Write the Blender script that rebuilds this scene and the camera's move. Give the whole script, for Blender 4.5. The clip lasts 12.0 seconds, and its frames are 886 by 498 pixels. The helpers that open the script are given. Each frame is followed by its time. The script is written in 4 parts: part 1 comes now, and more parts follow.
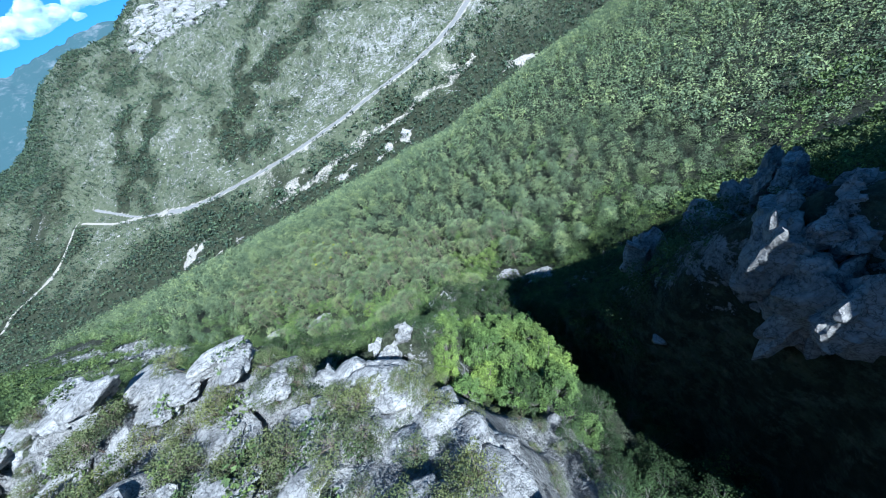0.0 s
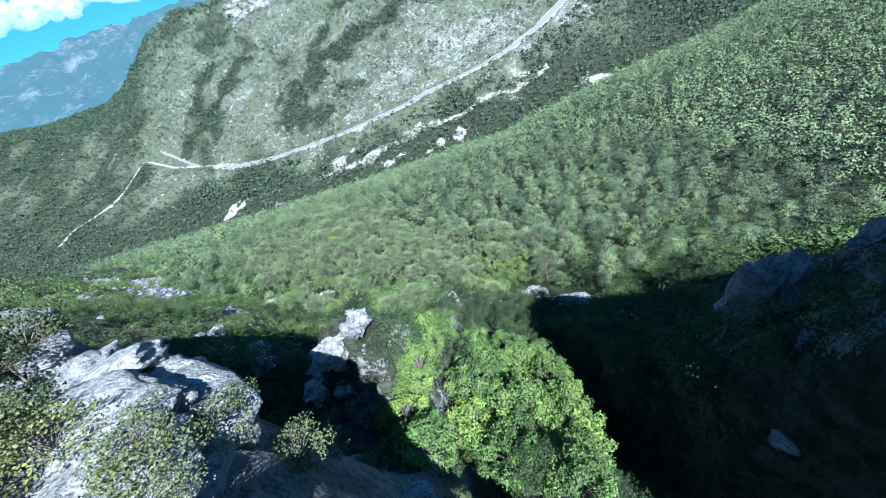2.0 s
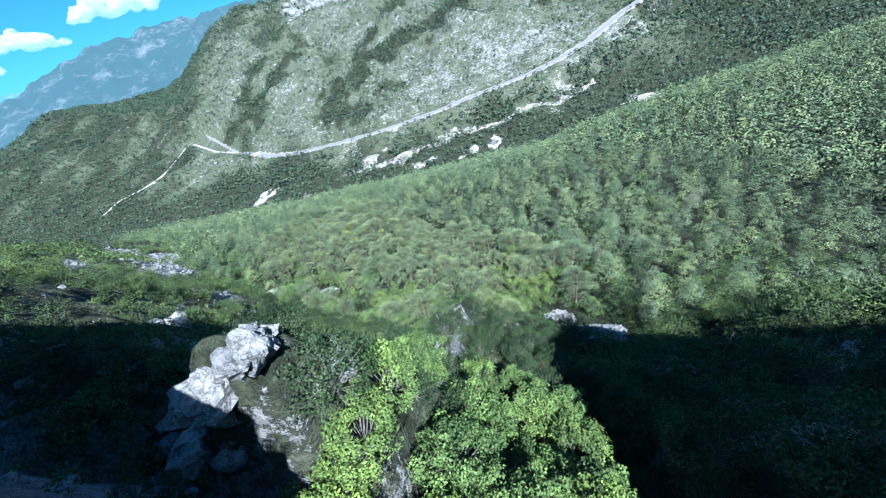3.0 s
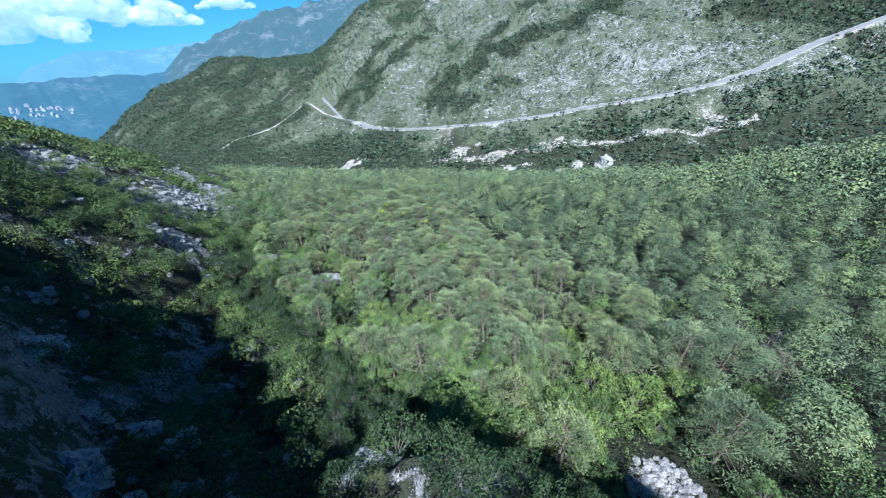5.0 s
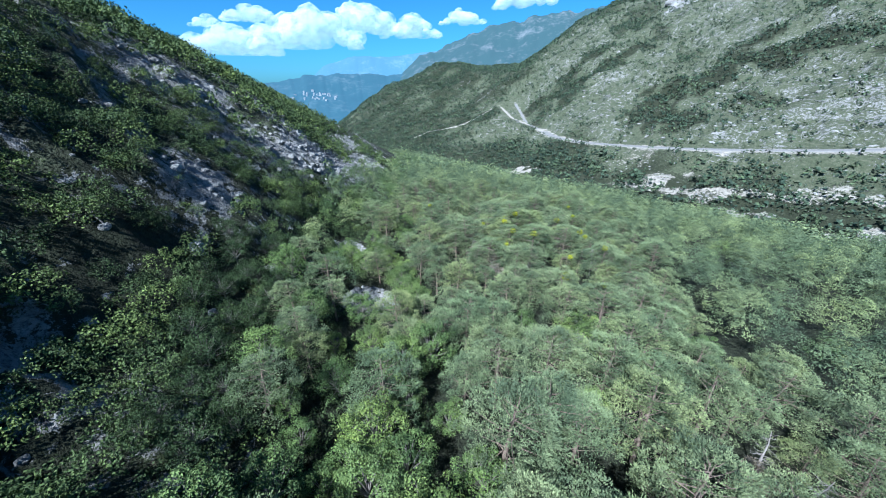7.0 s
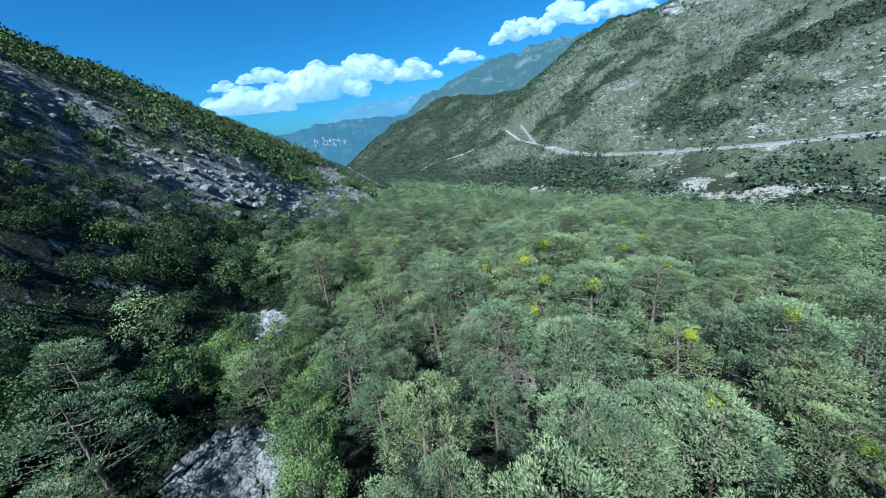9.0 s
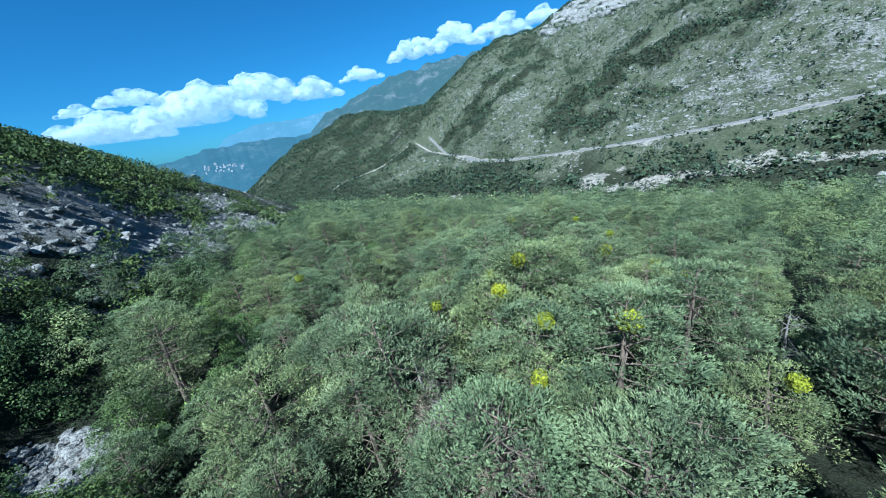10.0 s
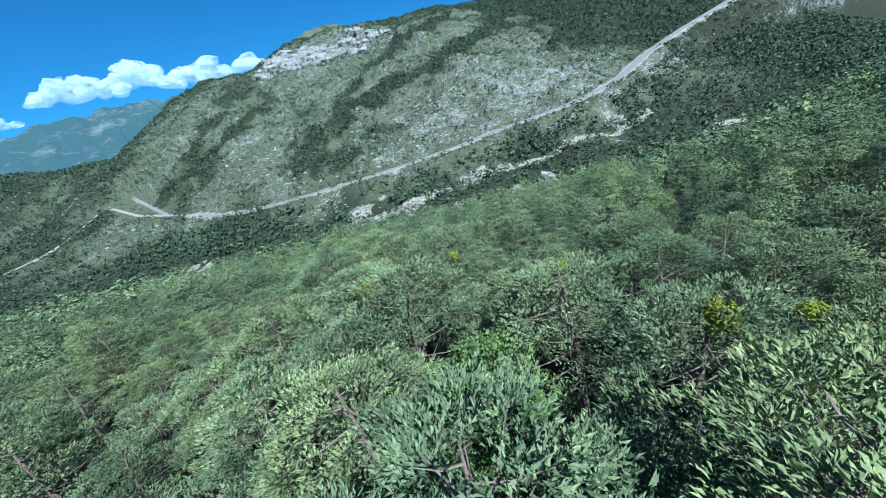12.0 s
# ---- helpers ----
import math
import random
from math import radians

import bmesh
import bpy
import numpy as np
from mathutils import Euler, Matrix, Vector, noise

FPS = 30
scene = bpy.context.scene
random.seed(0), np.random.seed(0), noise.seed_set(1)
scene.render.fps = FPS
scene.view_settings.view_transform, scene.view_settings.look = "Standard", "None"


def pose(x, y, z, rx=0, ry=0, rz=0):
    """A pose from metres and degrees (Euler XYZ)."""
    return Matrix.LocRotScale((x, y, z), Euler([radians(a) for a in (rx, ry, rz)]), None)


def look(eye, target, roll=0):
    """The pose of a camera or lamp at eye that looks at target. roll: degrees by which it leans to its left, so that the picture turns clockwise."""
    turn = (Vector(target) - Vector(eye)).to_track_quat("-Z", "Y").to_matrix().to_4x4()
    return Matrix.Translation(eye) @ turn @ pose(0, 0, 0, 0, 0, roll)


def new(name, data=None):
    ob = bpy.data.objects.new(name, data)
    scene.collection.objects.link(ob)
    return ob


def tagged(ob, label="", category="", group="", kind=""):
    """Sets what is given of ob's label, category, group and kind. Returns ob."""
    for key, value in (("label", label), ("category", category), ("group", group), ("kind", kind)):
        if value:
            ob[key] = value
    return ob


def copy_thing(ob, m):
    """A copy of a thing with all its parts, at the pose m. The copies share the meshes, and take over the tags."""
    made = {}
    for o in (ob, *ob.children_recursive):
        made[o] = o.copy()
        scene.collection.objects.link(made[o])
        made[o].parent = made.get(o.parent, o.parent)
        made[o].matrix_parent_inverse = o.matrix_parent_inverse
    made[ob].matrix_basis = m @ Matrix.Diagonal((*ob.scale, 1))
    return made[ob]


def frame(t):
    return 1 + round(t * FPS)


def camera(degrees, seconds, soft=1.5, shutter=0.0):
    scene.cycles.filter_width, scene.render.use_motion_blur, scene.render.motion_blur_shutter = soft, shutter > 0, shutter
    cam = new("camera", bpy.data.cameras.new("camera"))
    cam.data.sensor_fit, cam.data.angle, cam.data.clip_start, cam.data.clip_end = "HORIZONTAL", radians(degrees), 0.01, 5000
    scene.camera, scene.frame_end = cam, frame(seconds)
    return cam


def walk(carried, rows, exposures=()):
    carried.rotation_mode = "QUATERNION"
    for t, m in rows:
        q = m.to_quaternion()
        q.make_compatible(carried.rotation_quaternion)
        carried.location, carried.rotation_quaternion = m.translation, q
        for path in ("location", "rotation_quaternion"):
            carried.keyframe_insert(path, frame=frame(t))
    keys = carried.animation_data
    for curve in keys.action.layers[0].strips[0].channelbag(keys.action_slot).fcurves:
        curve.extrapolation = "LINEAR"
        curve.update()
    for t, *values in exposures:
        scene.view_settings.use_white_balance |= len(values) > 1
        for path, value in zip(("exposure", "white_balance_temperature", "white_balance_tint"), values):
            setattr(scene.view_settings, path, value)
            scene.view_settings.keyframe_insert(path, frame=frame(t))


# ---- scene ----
# ---- camera and walk ----
cam = camera(105.5, 12.0, soft=1.0)

# seconds, eye, and turn: the rows of the flight
PATH = [
    (0, -0.59, 1.04, 100.02, 48.18, 21.41, -28.20),
    (0.5, -0.08, 3.88, 96.96, 47.31, 20.85, -27.72),
    (1, 0.41, 6.50, 93.45, 48.47, 19.15, -25.02),
    (1.5, 1.59, 8.97, 88.89, 50.63, 17.40, -20.80),
    (2, 3.11, 11.99, 83.97, 53.37, 15.41, -15.47),
    (2.5, 4.39, 16.61, 79.16, 55.40, 13.62, -11.21),
    (4.5, 12.21, 53.20, 54.62, 59.20, 8.40, 2.78),
    (5, 12.94, 65.77, 48.30, 60.47, 4.65, 10.87),
    (5.5, 12.10, 79.10, 42.33, 61.54, 0.01, 21.77),
    (6, 9.48, 92.46, 36.60, 61.93, -2.51, 31.69),
    (6.5, 5.94, 104.71, 31.59, 62.24, -1.95, 38.94),
    (8.5, -13.63, 144.74, 15.85, 68.24, 5.35, 45.01),
    (9, -19.58, 151.62, 13.19, 69.45, 6.77, 42.29),
    (9.5, -25.57, 157.85, 10.86, 69.92, 8.22, 36.89),
    (10, -31.31, 164.13, 8.70, 69.79, 9.29, 27.48),
    (10.5, -36.39, 171.05, 6.69, 69.47, 10.25, 15.81),
    (11, -40.54, 178.56, 4.94, 69.19, 11.21, 4.44),
    (11.5, -43.80, 186.35, 3.68, 68.93, 12.01, -5.21),
    (12, -46.79, 194.50, 2.81, 68.43, 12.29, -13.75),
]
walk(cam, [(r[0], pose(*r[1:])) for r in PATH], [(0.0, 1.78, 5180, 6), (1.0, 2.02, 5170, 6), (2.7, 2.05, 5170, 7), (4.5, 1.68, 5250, 11), (6.5, 1.70, 5260, 10), (8.5, 1.43, 5060, -1), (10.0, 1.36, 5080, -1), (11.0, 1.34, 5080, -1), (12.0, 1.40, 5100, -2)])

# ---- world, sun, exposure ----
SUN_TO = Vector((-0.14, 0.66, -0.735)).normalized()      # the way the sunlight travels
world = bpy.data.worlds.new("sky")
scene.world = world
world.use_nodes = True
wn = world.node_tree
sky = wn.nodes.new("ShaderNodeTexSky")
sky.sky_type = 'NISHITA'
sky.sun_disc = False
sky.sun_elevation = math.asin(-SUN_TO.z)
sky.sun_rotation = math.atan2(-SUN_TO.x, -SUN_TO.y)
sky.altitude = 1200
sky.air_density, sky.dust_density, sky.ozone_density = 1.0, 2.2, 1.5
deep = wn.nodes.new("ShaderNodeMix")                     # the clear, deep blue of dry mountain air
deep.data_type, deep.blend_type = 'RGBA', 'MULTIPLY'
deep.inputs[0].default_value, deep.inputs[7].default_value = 1.0, (0.33, 0.80, 1.10, 1)
wn.links.new(sky.outputs[0], deep.inputs[6])
wn.links.new(deep.outputs[2], wn.nodes["Background"].inputs[0])
wn.nodes["Background"].inputs[1].default_value = 0.043

sun_data = bpy.data.lights.new("sun", 'SUN')
sun_data.energy, sun_data.angle, sun_data.color = 5.0, radians(0.53), (1.0, 0.96, 0.89)
sun = new("sun", sun_data)
sun.matrix_world = look((0, -400, 600), Vector((0, -400, 600)) + SUN_TO)

# ---- the lie of the land ----
def lattice(ix, iy, seed):
    """A repeatable random number in 0..1 for each pair of whole numbers."""
    n = (ix.astype(np.int64) * 374761393 + iy.astype(np.int64) * 668265263 + seed * 974634251) & 0x7FFFFFFF
    n = ((n ^ (n >> 13)) * 1274126177) & 0x7FFFFFFF
    n = ((n ^ (n >> 16)) * 668265263) & 0x7FFFFFFF
    return (n & 0xFFFFFF) / float(0x1000000)


def bumps(x, y, size, seed=0):
    """Smooth noise in -1..1 with features of that size in metres."""
    u, v = np.asarray(x, float) / size, np.asarray(y, float) / size
    iu, iv = np.floor(u), np.floor(v)
    fu, fv = u - iu, v - iv
    fu, fv = fu * fu * fu * (fu * (fu * 6 - 15) + 10), fv * fv * fv * (fv * (fv * 6 - 15) + 10)
    a, b = lattice(iu, iv, seed), lattice(iu + 1, iv, seed)
    c, d = lattice(iu, iv + 1, seed), lattice(iu + 1, iv + 1, seed)
    return 2 * ((a + (b - a) * fu) * (1 - fv) + (c + (d - c) * fu) * fv) - 1


def fractal(x, y, size, octaves=4, seed=0, gain=0.5):
    total, amp = 0.0, 1.0
    for k in range(octaves):
        total = total + amp * bumps(x + 17.3 * k, y - 9.1 * k, size, seed + k)
        size, amp = size / 2.03, amp * gain
    return total


def ridged(x, y, size, octaves=4, seed=0, gain=0.5):
    total, amp = 0.0, 1.0
    for k in range(octaves):
        total = total + amp * (1 - 2 * np.abs(bumps(x + 5.7 * k, y + 3.3 * k, size, seed + k)))
        size, amp = size / 2.03, amp * gain
    return total


def step(a, b, v):
    s = np.clip((v - a) / (b - a), 0, 1)
    return s * s * (3 - 2 * s)


def soft_min(a, b, k):
    h = np.clip(0.5 + 0.5 * (b - a) / k, 0, 1)
    return b + (a - b) * h - k * h * (1 - h)


def soft_max(a, b, k):
    return -soft_min(-a, -b, k)


def to_line(x, y, line):
    """Distance to a line of points (x, y, value), its sign (plus on its left), and the value at the nearest place."""
    best, sign, value = np.full(np.shape(x), 1e9), np.ones(np.shape(x)), np.zeros(np.shape(x))
    for (x0, y0, v0), (x1, y1, v1) in zip(line, line[1:]):
        dx, dy = x1 - x0, y1 - y0
        s = np.clip(((x - x0) * dx + (y - y0) * dy) / (dx * dx + dy * dy), 0, 1)
        d = np.hypot(x - x0 - s * dx, y - y0 - s * dy)
        near = d < best
        best = np.where(near, d, best)
        sign = np.where(near, np.where(dx * (y - y0) - dy * (x - x0) > 0, 1.0, -1.0), sign)
        value = np.where(near, v0 + s * (v1 - v0), value)
    return best, sign, value


# x, y, z of the river, from upstream to downstream
RIVER = [(1500, 700, -40), (800, 560, -62), (400, 480, -80), (120, 450, -92), (-100, 490, -100), (-330, 580, -112), (-620, 640, -125),
         (-1000, 700, -140), (-1700, 850, -165), (-3000, 1200, -220)]
# x, y, rise: the foot of the near mountain, and how steeply it climbs from there
FOOT = [(900, -60, 0.7), (300, 40, 0.64), (150, 64, 0.77), (60, 86, 1.0), (0, 104, 1.05), (-60, 146, 1.0), (-110, 185, 0.95), (-170, 250, 0.74),
        (-240, 330, 0.60), (-330, 420, 0.5), (-900, 520, 0.5), (-2500, 600, 0.5)]
# x, y, z of the road on the far side
ROAD = [(1100, 860, 190), (800, 785, 115), (646, 765, 82), (512, 737, 49), (410, 698, 22), (342, 665, 0), (276, 639, -13), (219, 618, -19), (133, 606, -26), (55, 600, -35), (-15, 608, -42),
        (-51, 606, -44), (-95, 622, -48), (-148, 648, -53), (-204, 668, -56), (-261, 698, -55), (-303, 734, -49)]
LANE = [(-303, 734, -49), (-340, 765, -47), (-368, 796, -43), (-400, 840, -36), (-456, 899, -13)]
TRACK = [(-340, 765, -47), (-405, 802, -38), (-460, 860, -28), (-487, 878, -17), (-498, 861, -27), (-520, 830, -45), (-536, 807, -57), (-560, 784, -65), (-595, 770, -72), (-627, 766, -78), (-646, 740, -91)]
# x, y, depth of the gully that splits the cliff
GULLY = [(8, -40, 2), (9, -20, 11), (10, 0, 21), (11, 12, 25), (12, 30, 20), (13, 50, 10), (16, 72, 3), (20, 90, 0)]
# x, y, z of the rock crest beside the gully
CREST = [(-8, -8, 85), (-6, 3, 79), (-4, 13, 74.5), (-5, 17, 75), (-12, 25, 75.5), (-20, 30, 80), (-35, 36, 82), (-55, 43, 80)]
# x, y, drop of the shaded scarp in the slope below the crest
SCARP = [(-84, 97, 0), (-66, 89, 10), (-45, 79, 15), (-25, 70, 17), (-12, 65, 15), (-2, 60, 0)]
# height angle of the far side's skyline by its bearing (left is plus)
SKY_AZ = np.array([-95, -70, -50, -40, -30, -18, -5, 1.5, 3.5, 6.7, 12, 20, 26, 30, 34, 39, 43, 48, 53, 59, 66, 80.])
SKY_EL = np.array([7, 8, 9, 10, 11.0, 12.9, 13.6, 14.4, 14.0, 12.6, 10.2, 9.4, 5.4, 2.9, 2.8, 3.6, 3.2, 1.2, -1.1, -5.2, -8, -8])


def bench(x, y):
    z = -12.5 - 0.05 * (y - 100) + 0.035 * np.clip(x, 0, 400) + 1.5 * fractal(x, y, 60, 3, 5) - 0.135 * np.maximum(y - 200, 0) * step(200, 50, x)
    return z


def near_mountain(x, y):
    d, sign, rise = to_line(x, y, FOOT)
    d = np.where(sign > 0, d, -d)
    d = d + 6 * fractal(x, y, 45, 4, 11) * step(0, 20, d)
    up = np.where(d > 0, d * rise, d * 0.25)
    up = soft_min(up, 96 + 0.35 * (d - 96) * np.minimum(1, rise), 12)
    z = bench(x, y) + up
    return z, d


def height(x, y):
    x, y = np.asarray(x, float), np.asarray(y, float)
    near, d = near_mountain(x, y)
    base = np.where(d > 0, near, bench(x, y))
    dr, side, zr = to_line(x, y, RIVER)
    # the river runs from right to left, so its far side lies on its right hand
    far = side < 0
    slope_near = zr + 0.44 * np.maximum(dr - 6, 0) + 3 * fractal(x, y, 70, 3, 3)
    z_near = soft_min(base, slope_near, 22)
    gully = ridged(x * 0.9 + y * 0.25, y * 0.35 - x * 0.1, 170, 4, 21)
    z_far = zr + 0.40 * np.maximum(dr - 6, 0) + step(60, 400, dr) * 22 * gully + step(10, 80, dr) * 4 * fractal(x, y, 60, 4, 8) + step(60, 160, dr) * (4.5 * ridged(x * .8 + y * .3, y - x * .2, 46, 3, 23) + 1.6 * ridged(x * .5, y, 19, 2, 27))
    ax, ay = x + 20, y - 150
    r = np.hypot(ax, ay)
    az = np.degrees(np.arctan2(-ax, ay))
    el = np.interp(az, SKY_AZ, SKY_EL)
    dq, sq, zq = to_line(x, y, ROAD)
    z_far = np.where((sq > 0) & (dq < 190) & (x > -300), soft_min(z_far, zq - .5 - .10 * dq + 200 * step(110, 190, dq), 5), z_far)
    lid = 12 + r * np.tan(np.radians(el)) + 0.006 * r * fractal(az * 12, r * 0.05, 30, 4, 31) - 0.5 * np.maximum(r - 1900, 0)
    z_far = soft_min(z_far, lid, 25)
    z = np.where(far, z_far, z_near)
    # the gully in the cliff, the hollows on both sides of it, and the rock crest
    dg, _, deep = to_line(x, y, GULLY)
    z = z - deep * (1 - step(6.0, 15.0, dg + 2.5 * fractal(x, y, 9, 3, 41)))
    z = z - 15 * np.exp(-((x - 40) / 22) ** 2 - ((y - 48) / 19) ** 2) - 9 * np.exp(-((x + 22) / 16) ** 2 - ((y - 55) / 13) ** 2)
    ds, ss, drop = to_line(x, y, SCARP)
    ds = np.where(ss > 0, ds, -ds) + 1.5 * fractal(x, y, 8, 3, 45)
    z = z - drop * step(0, 6, ds) * (1 - step(14, 36, ds))
    z = z + 4 * np.exp(-((x - 2) / 6) ** 2 - ((y - 78) / 4) ** 2)
    dc, cs, zc = to_line(x, y, CREST)
    beyond = -cs * dc
    on = 1 - step(45, 75, -x)
    # a slabby shelf behind the crest, a sheer drop beyond it, and the dark ravine under the tower
    shelf = 75 - 3.0 * np.maximum(x + 2, 0) + 4.4 * np.maximum(x - 9, 0) + .22 * np.clip(-x - 4, 0, 26) + .42 * np.maximum(12 - y, 0) + 200 * (1 - on) + 3 * np.maximum(y - 45, 0)
    z = soft_min(z, shelf, 3)
    z = soft_max(z, zc - np.where(beyond > 0, 2.6, .55) * dc + 1.0 * fractal(x, y, 7, 3, 43), 2)
    z = z - 19 * on * step(1, 6, beyond) * (1 - step(9, 24, beyond)) * step(8, -4, x)
    z = z - 27 * np.exp(-((x - 21) / 8) ** 2 - ((y - 7) / 16) ** 2) - 12 * np.exp(-((x - 19) / 7) ** 2 - ((y - 28) / 14) ** 2)
    z = z + 21 * np.exp(-((x + 9) / 7.0) ** 2 - ((y - 38.5) / 3.8) ** 2)
    # rise behind the start, out of view, added to shade the tower
    z = z + 26 * np.exp(-((x - 54) / 24) ** 2 - ((y + 16) / 12) ** 2)
    # the ledge that the road and the lane are cut into
    for line, half in ((ROAD, 7.5), (LANE, 3.0), (TRACK, 2.5)):
        dd, _, zz = to_line(x, y, line)
        z = z + (zz - z) * (1 - step(half, half + 26, dd)) * (dd < half + 26)
    # crags and ledges of the near mountain
    fade = (1 - step(60, 300, np.hypot(x, y - 60))) * step(2, 20, d) * np.where(far, 0, 1)
    return z + fade * (2.0 * ridged(x, y, 10, 4, 51) + 0.8 * fractal(x, y, 3.0, 3, 61))



# ---- materials ----
def material(name, rough=0.9):
    m = bpy.data.materials.new(name)
    m.use_nodes = True
    nt = m.node_tree
    b = nt.nodes["Principled BSDF"]
    b.inputs["Roughness"].default_value = rough
    b.inputs["Specular IOR Level"].default_value = 0.25
    return m, nt, b


def nd(nt, kind, **sets):
    n = nt.nodes.new(kind)
    for k, v in sets.items():
        n.inputs[k.replace("_", " ")].default_value = v
    return n


def noise_tex(nt, coord, scale, detail=6.0, rough=0.6):
    n = nd(nt, "ShaderNodeTexNoise", Scale=scale, Detail=detail, Roughness=rough)
    nt.links.new(coord, n.inputs["Vector"])
    return n.outputs["Fac"]


def ramp(nt, fac, *stops):
    n = nt.nodes.new("ShaderNodeValToRGB")
    e = n.color_ramp.elements
    while len(e) < len(stops):
        e.new(0.5)
    for el, (p, c) in zip(e, stops):
        el.position, el.color = p, (*c, 1) if len(c) == 3 else c
    nt.links.new(fac, n.inputs[0])
    return n.outputs[0]


def mix(nt, fac, a, b, how='MIX'):
    n = nt.nodes.new("ShaderNodeMix")
    n.data_type, n.blend_type = 'RGBA', how
    for sock, v in ((n.inputs[0], fac), (n.inputs[6], a), (n.inputs[7], b)):
        if isinstance(v, bpy.types.NodeSocket):
            nt.links.new(v, sock)
        else:
            sock.default_value = v if isinstance(v, float) else (*v, 1)
    return n.outputs[2]


def math_node(nt, op, a, b=0.0):
    n = nt.nodes.new("ShaderNodeMath")
    n.operation = op
    for sock, v in zip(n.inputs, (a, b)):
        if isinstance(v, bpy.types.NodeSocket):
            nt.links.new(v, sock)
        else:
            sock.default_value = v
    return n.outputs[0]


def bump(nt, bsdf, fac, strength, distance):
    n = nd(nt, "ShaderNodeBump", Strength=strength, Distance=distance)
    nt.links.new(fac, n.inputs["Height"])
    nt.links.new(n.outputs[0], bsdf.inputs["Normal"])


def position(nt):
    return nt.nodes.new("ShaderNodeNewGeometry").outputs["Position"]


def rock_colour(nt, pos):
    """Pale limestone: grey and cream at large scale, streaks and pits at small scale."""
    big = ramp(nt, noise_tex(nt, pos, 0.11, 5), (0.3, (0.17, 0.17, 0.17)), (0.55, (0.265, 0.265, 0.262)), (0.75, (0.35, 0.348, 0.34)))
    small = ramp(nt, noise_tex(nt, pos, 1.7, 8, 0.7), (0.32, (0.45, 0.45, 0.46)), (0.5, (0.95, 0.95, 0.95)), (0.7, (1.15, 1.13, 1.1)))
    c = mix(nt, 1.0, big, small, 'MULTIPLY')
    c = mix(nt, 1.0, c, ramp(nt, noise_tex(nt, pos, 0.33, 9, 0.8), (0.36, (0.52, 0.52, 0.53)), (0.48, (0.97, 0.97, 0.97)), (0.62, (1.22, 1.21, 1.19))), 'MULTIPLY')
    v = nt.nodes.new("ShaderNodeTexVoronoi")
    v.feature = 'DISTANCE_TO_EDGE'
    v.inputs["Scale"].default_value = 0.55
    n3 = nd(nt, "ShaderNodeTexNoise", Scale=0.5, Detail=5.0)
    nt.links.new(pos, n3.inputs["Vector"])
    sc = nt.nodes.new("ShaderNodeVectorMath")
    sc.operation = 'MULTIPLY_ADD'
    nt.links.new(n3.outputs["Color"], sc.inputs[0])
    sc.inputs[1].default_value = (9, 9, 9)
    nt.links.new(pos, sc.inputs[2])
    nt.links.new(sc.outputs[0], v.inputs["Vector"])
    crack = ramp(nt, v.outputs["Distance"], (0.0, (0.12, 0.12, 0.12)), (0.03, (0.7, 0.7, 0.7)), (0.09, (1, 1, 1)))
    return mix(nt, 0.75, c, crack, 'MULTIPLY')


def ground_material():
    m, nt, b = material("ground_cover", 0.95)
    pos = position(nt)
    at = nt.nodes.new("ShaderNodeAttribute")
    at.attribute_name = "cover"
    sep = nt.nodes.new("ShaderNodeSeparateColor")
    nt.links.new(at.outputs["Color"], sep.inputs[0])
    rock = rock_colour(nt, pos)
    grass = ramp(nt, noise_tex(nt, pos, 0.35, 8, 0.8), (0.32, (0.026, 0.036, 0.019)), (0.5, (0.060, 0.072, 0.042)), (0.68, (0.118, 0.122, 0.088)))
    # dark litter of the woods, lowered further to deepen shade between crowns
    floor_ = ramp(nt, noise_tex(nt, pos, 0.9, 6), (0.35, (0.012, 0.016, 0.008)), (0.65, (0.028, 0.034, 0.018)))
    scar = ramp(nt, noise_tex(nt, pos, 0.25, 6), (0.3, (0.17, 0.158, 0.138)), (0.6, (0.30, 0.282, 0.25)))
    edge = noise_tex(nt, pos, 0.42, 9, 0.78)
    fine = noise_tex(nt, pos, 0.06, 9, 0.8)
    sum_ = math_node(nt, 'ADD', math_node(nt, 'MULTIPLY', edge, 0.6), math_node(nt, 'MULTIPLY', fine, 0.4))
    # the share of bare rock at a place, broken up by the noise
    share = math_node(nt, 'ADD', sep.outputs[0], math_node(nt, 'MULTIPLY', math_node(nt, 'SUBTRACT', sum_, 0.5), 3.2))
    rockmask = ramp(nt, share, (0.47, (0, 0, 0)), (0.52, (1, 1, 1)))
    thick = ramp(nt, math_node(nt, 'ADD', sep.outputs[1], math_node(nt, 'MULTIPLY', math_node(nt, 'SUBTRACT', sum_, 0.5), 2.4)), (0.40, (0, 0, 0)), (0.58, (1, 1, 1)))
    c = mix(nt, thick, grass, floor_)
    c = mix(nt, rockmask, c, rock)
    scarmask = ramp(nt, math_node(nt, 'ADD', sep.outputs[2], math_node(nt, 'MULTIPLY', math_node(nt, 'SUBTRACT', sum_, 0.5), 1.8)), (0.46, (0, 0, 0)), (0.53, (1, 1, 1)))
    c = mix(nt, scarmask, c, scar)
    nt.links.new(c, b.inputs["Base Color"])
    bump(nt, b, math_node(nt, 'ADD', math_node(nt, 'MULTIPLY', noise_tex(nt, pos, 0.22, 7, 0.7), 4.5), math_node(nt, 'ADD', edge, noise_tex(nt, pos, 2.2, 6))), 1.0, 0.8)
    return m


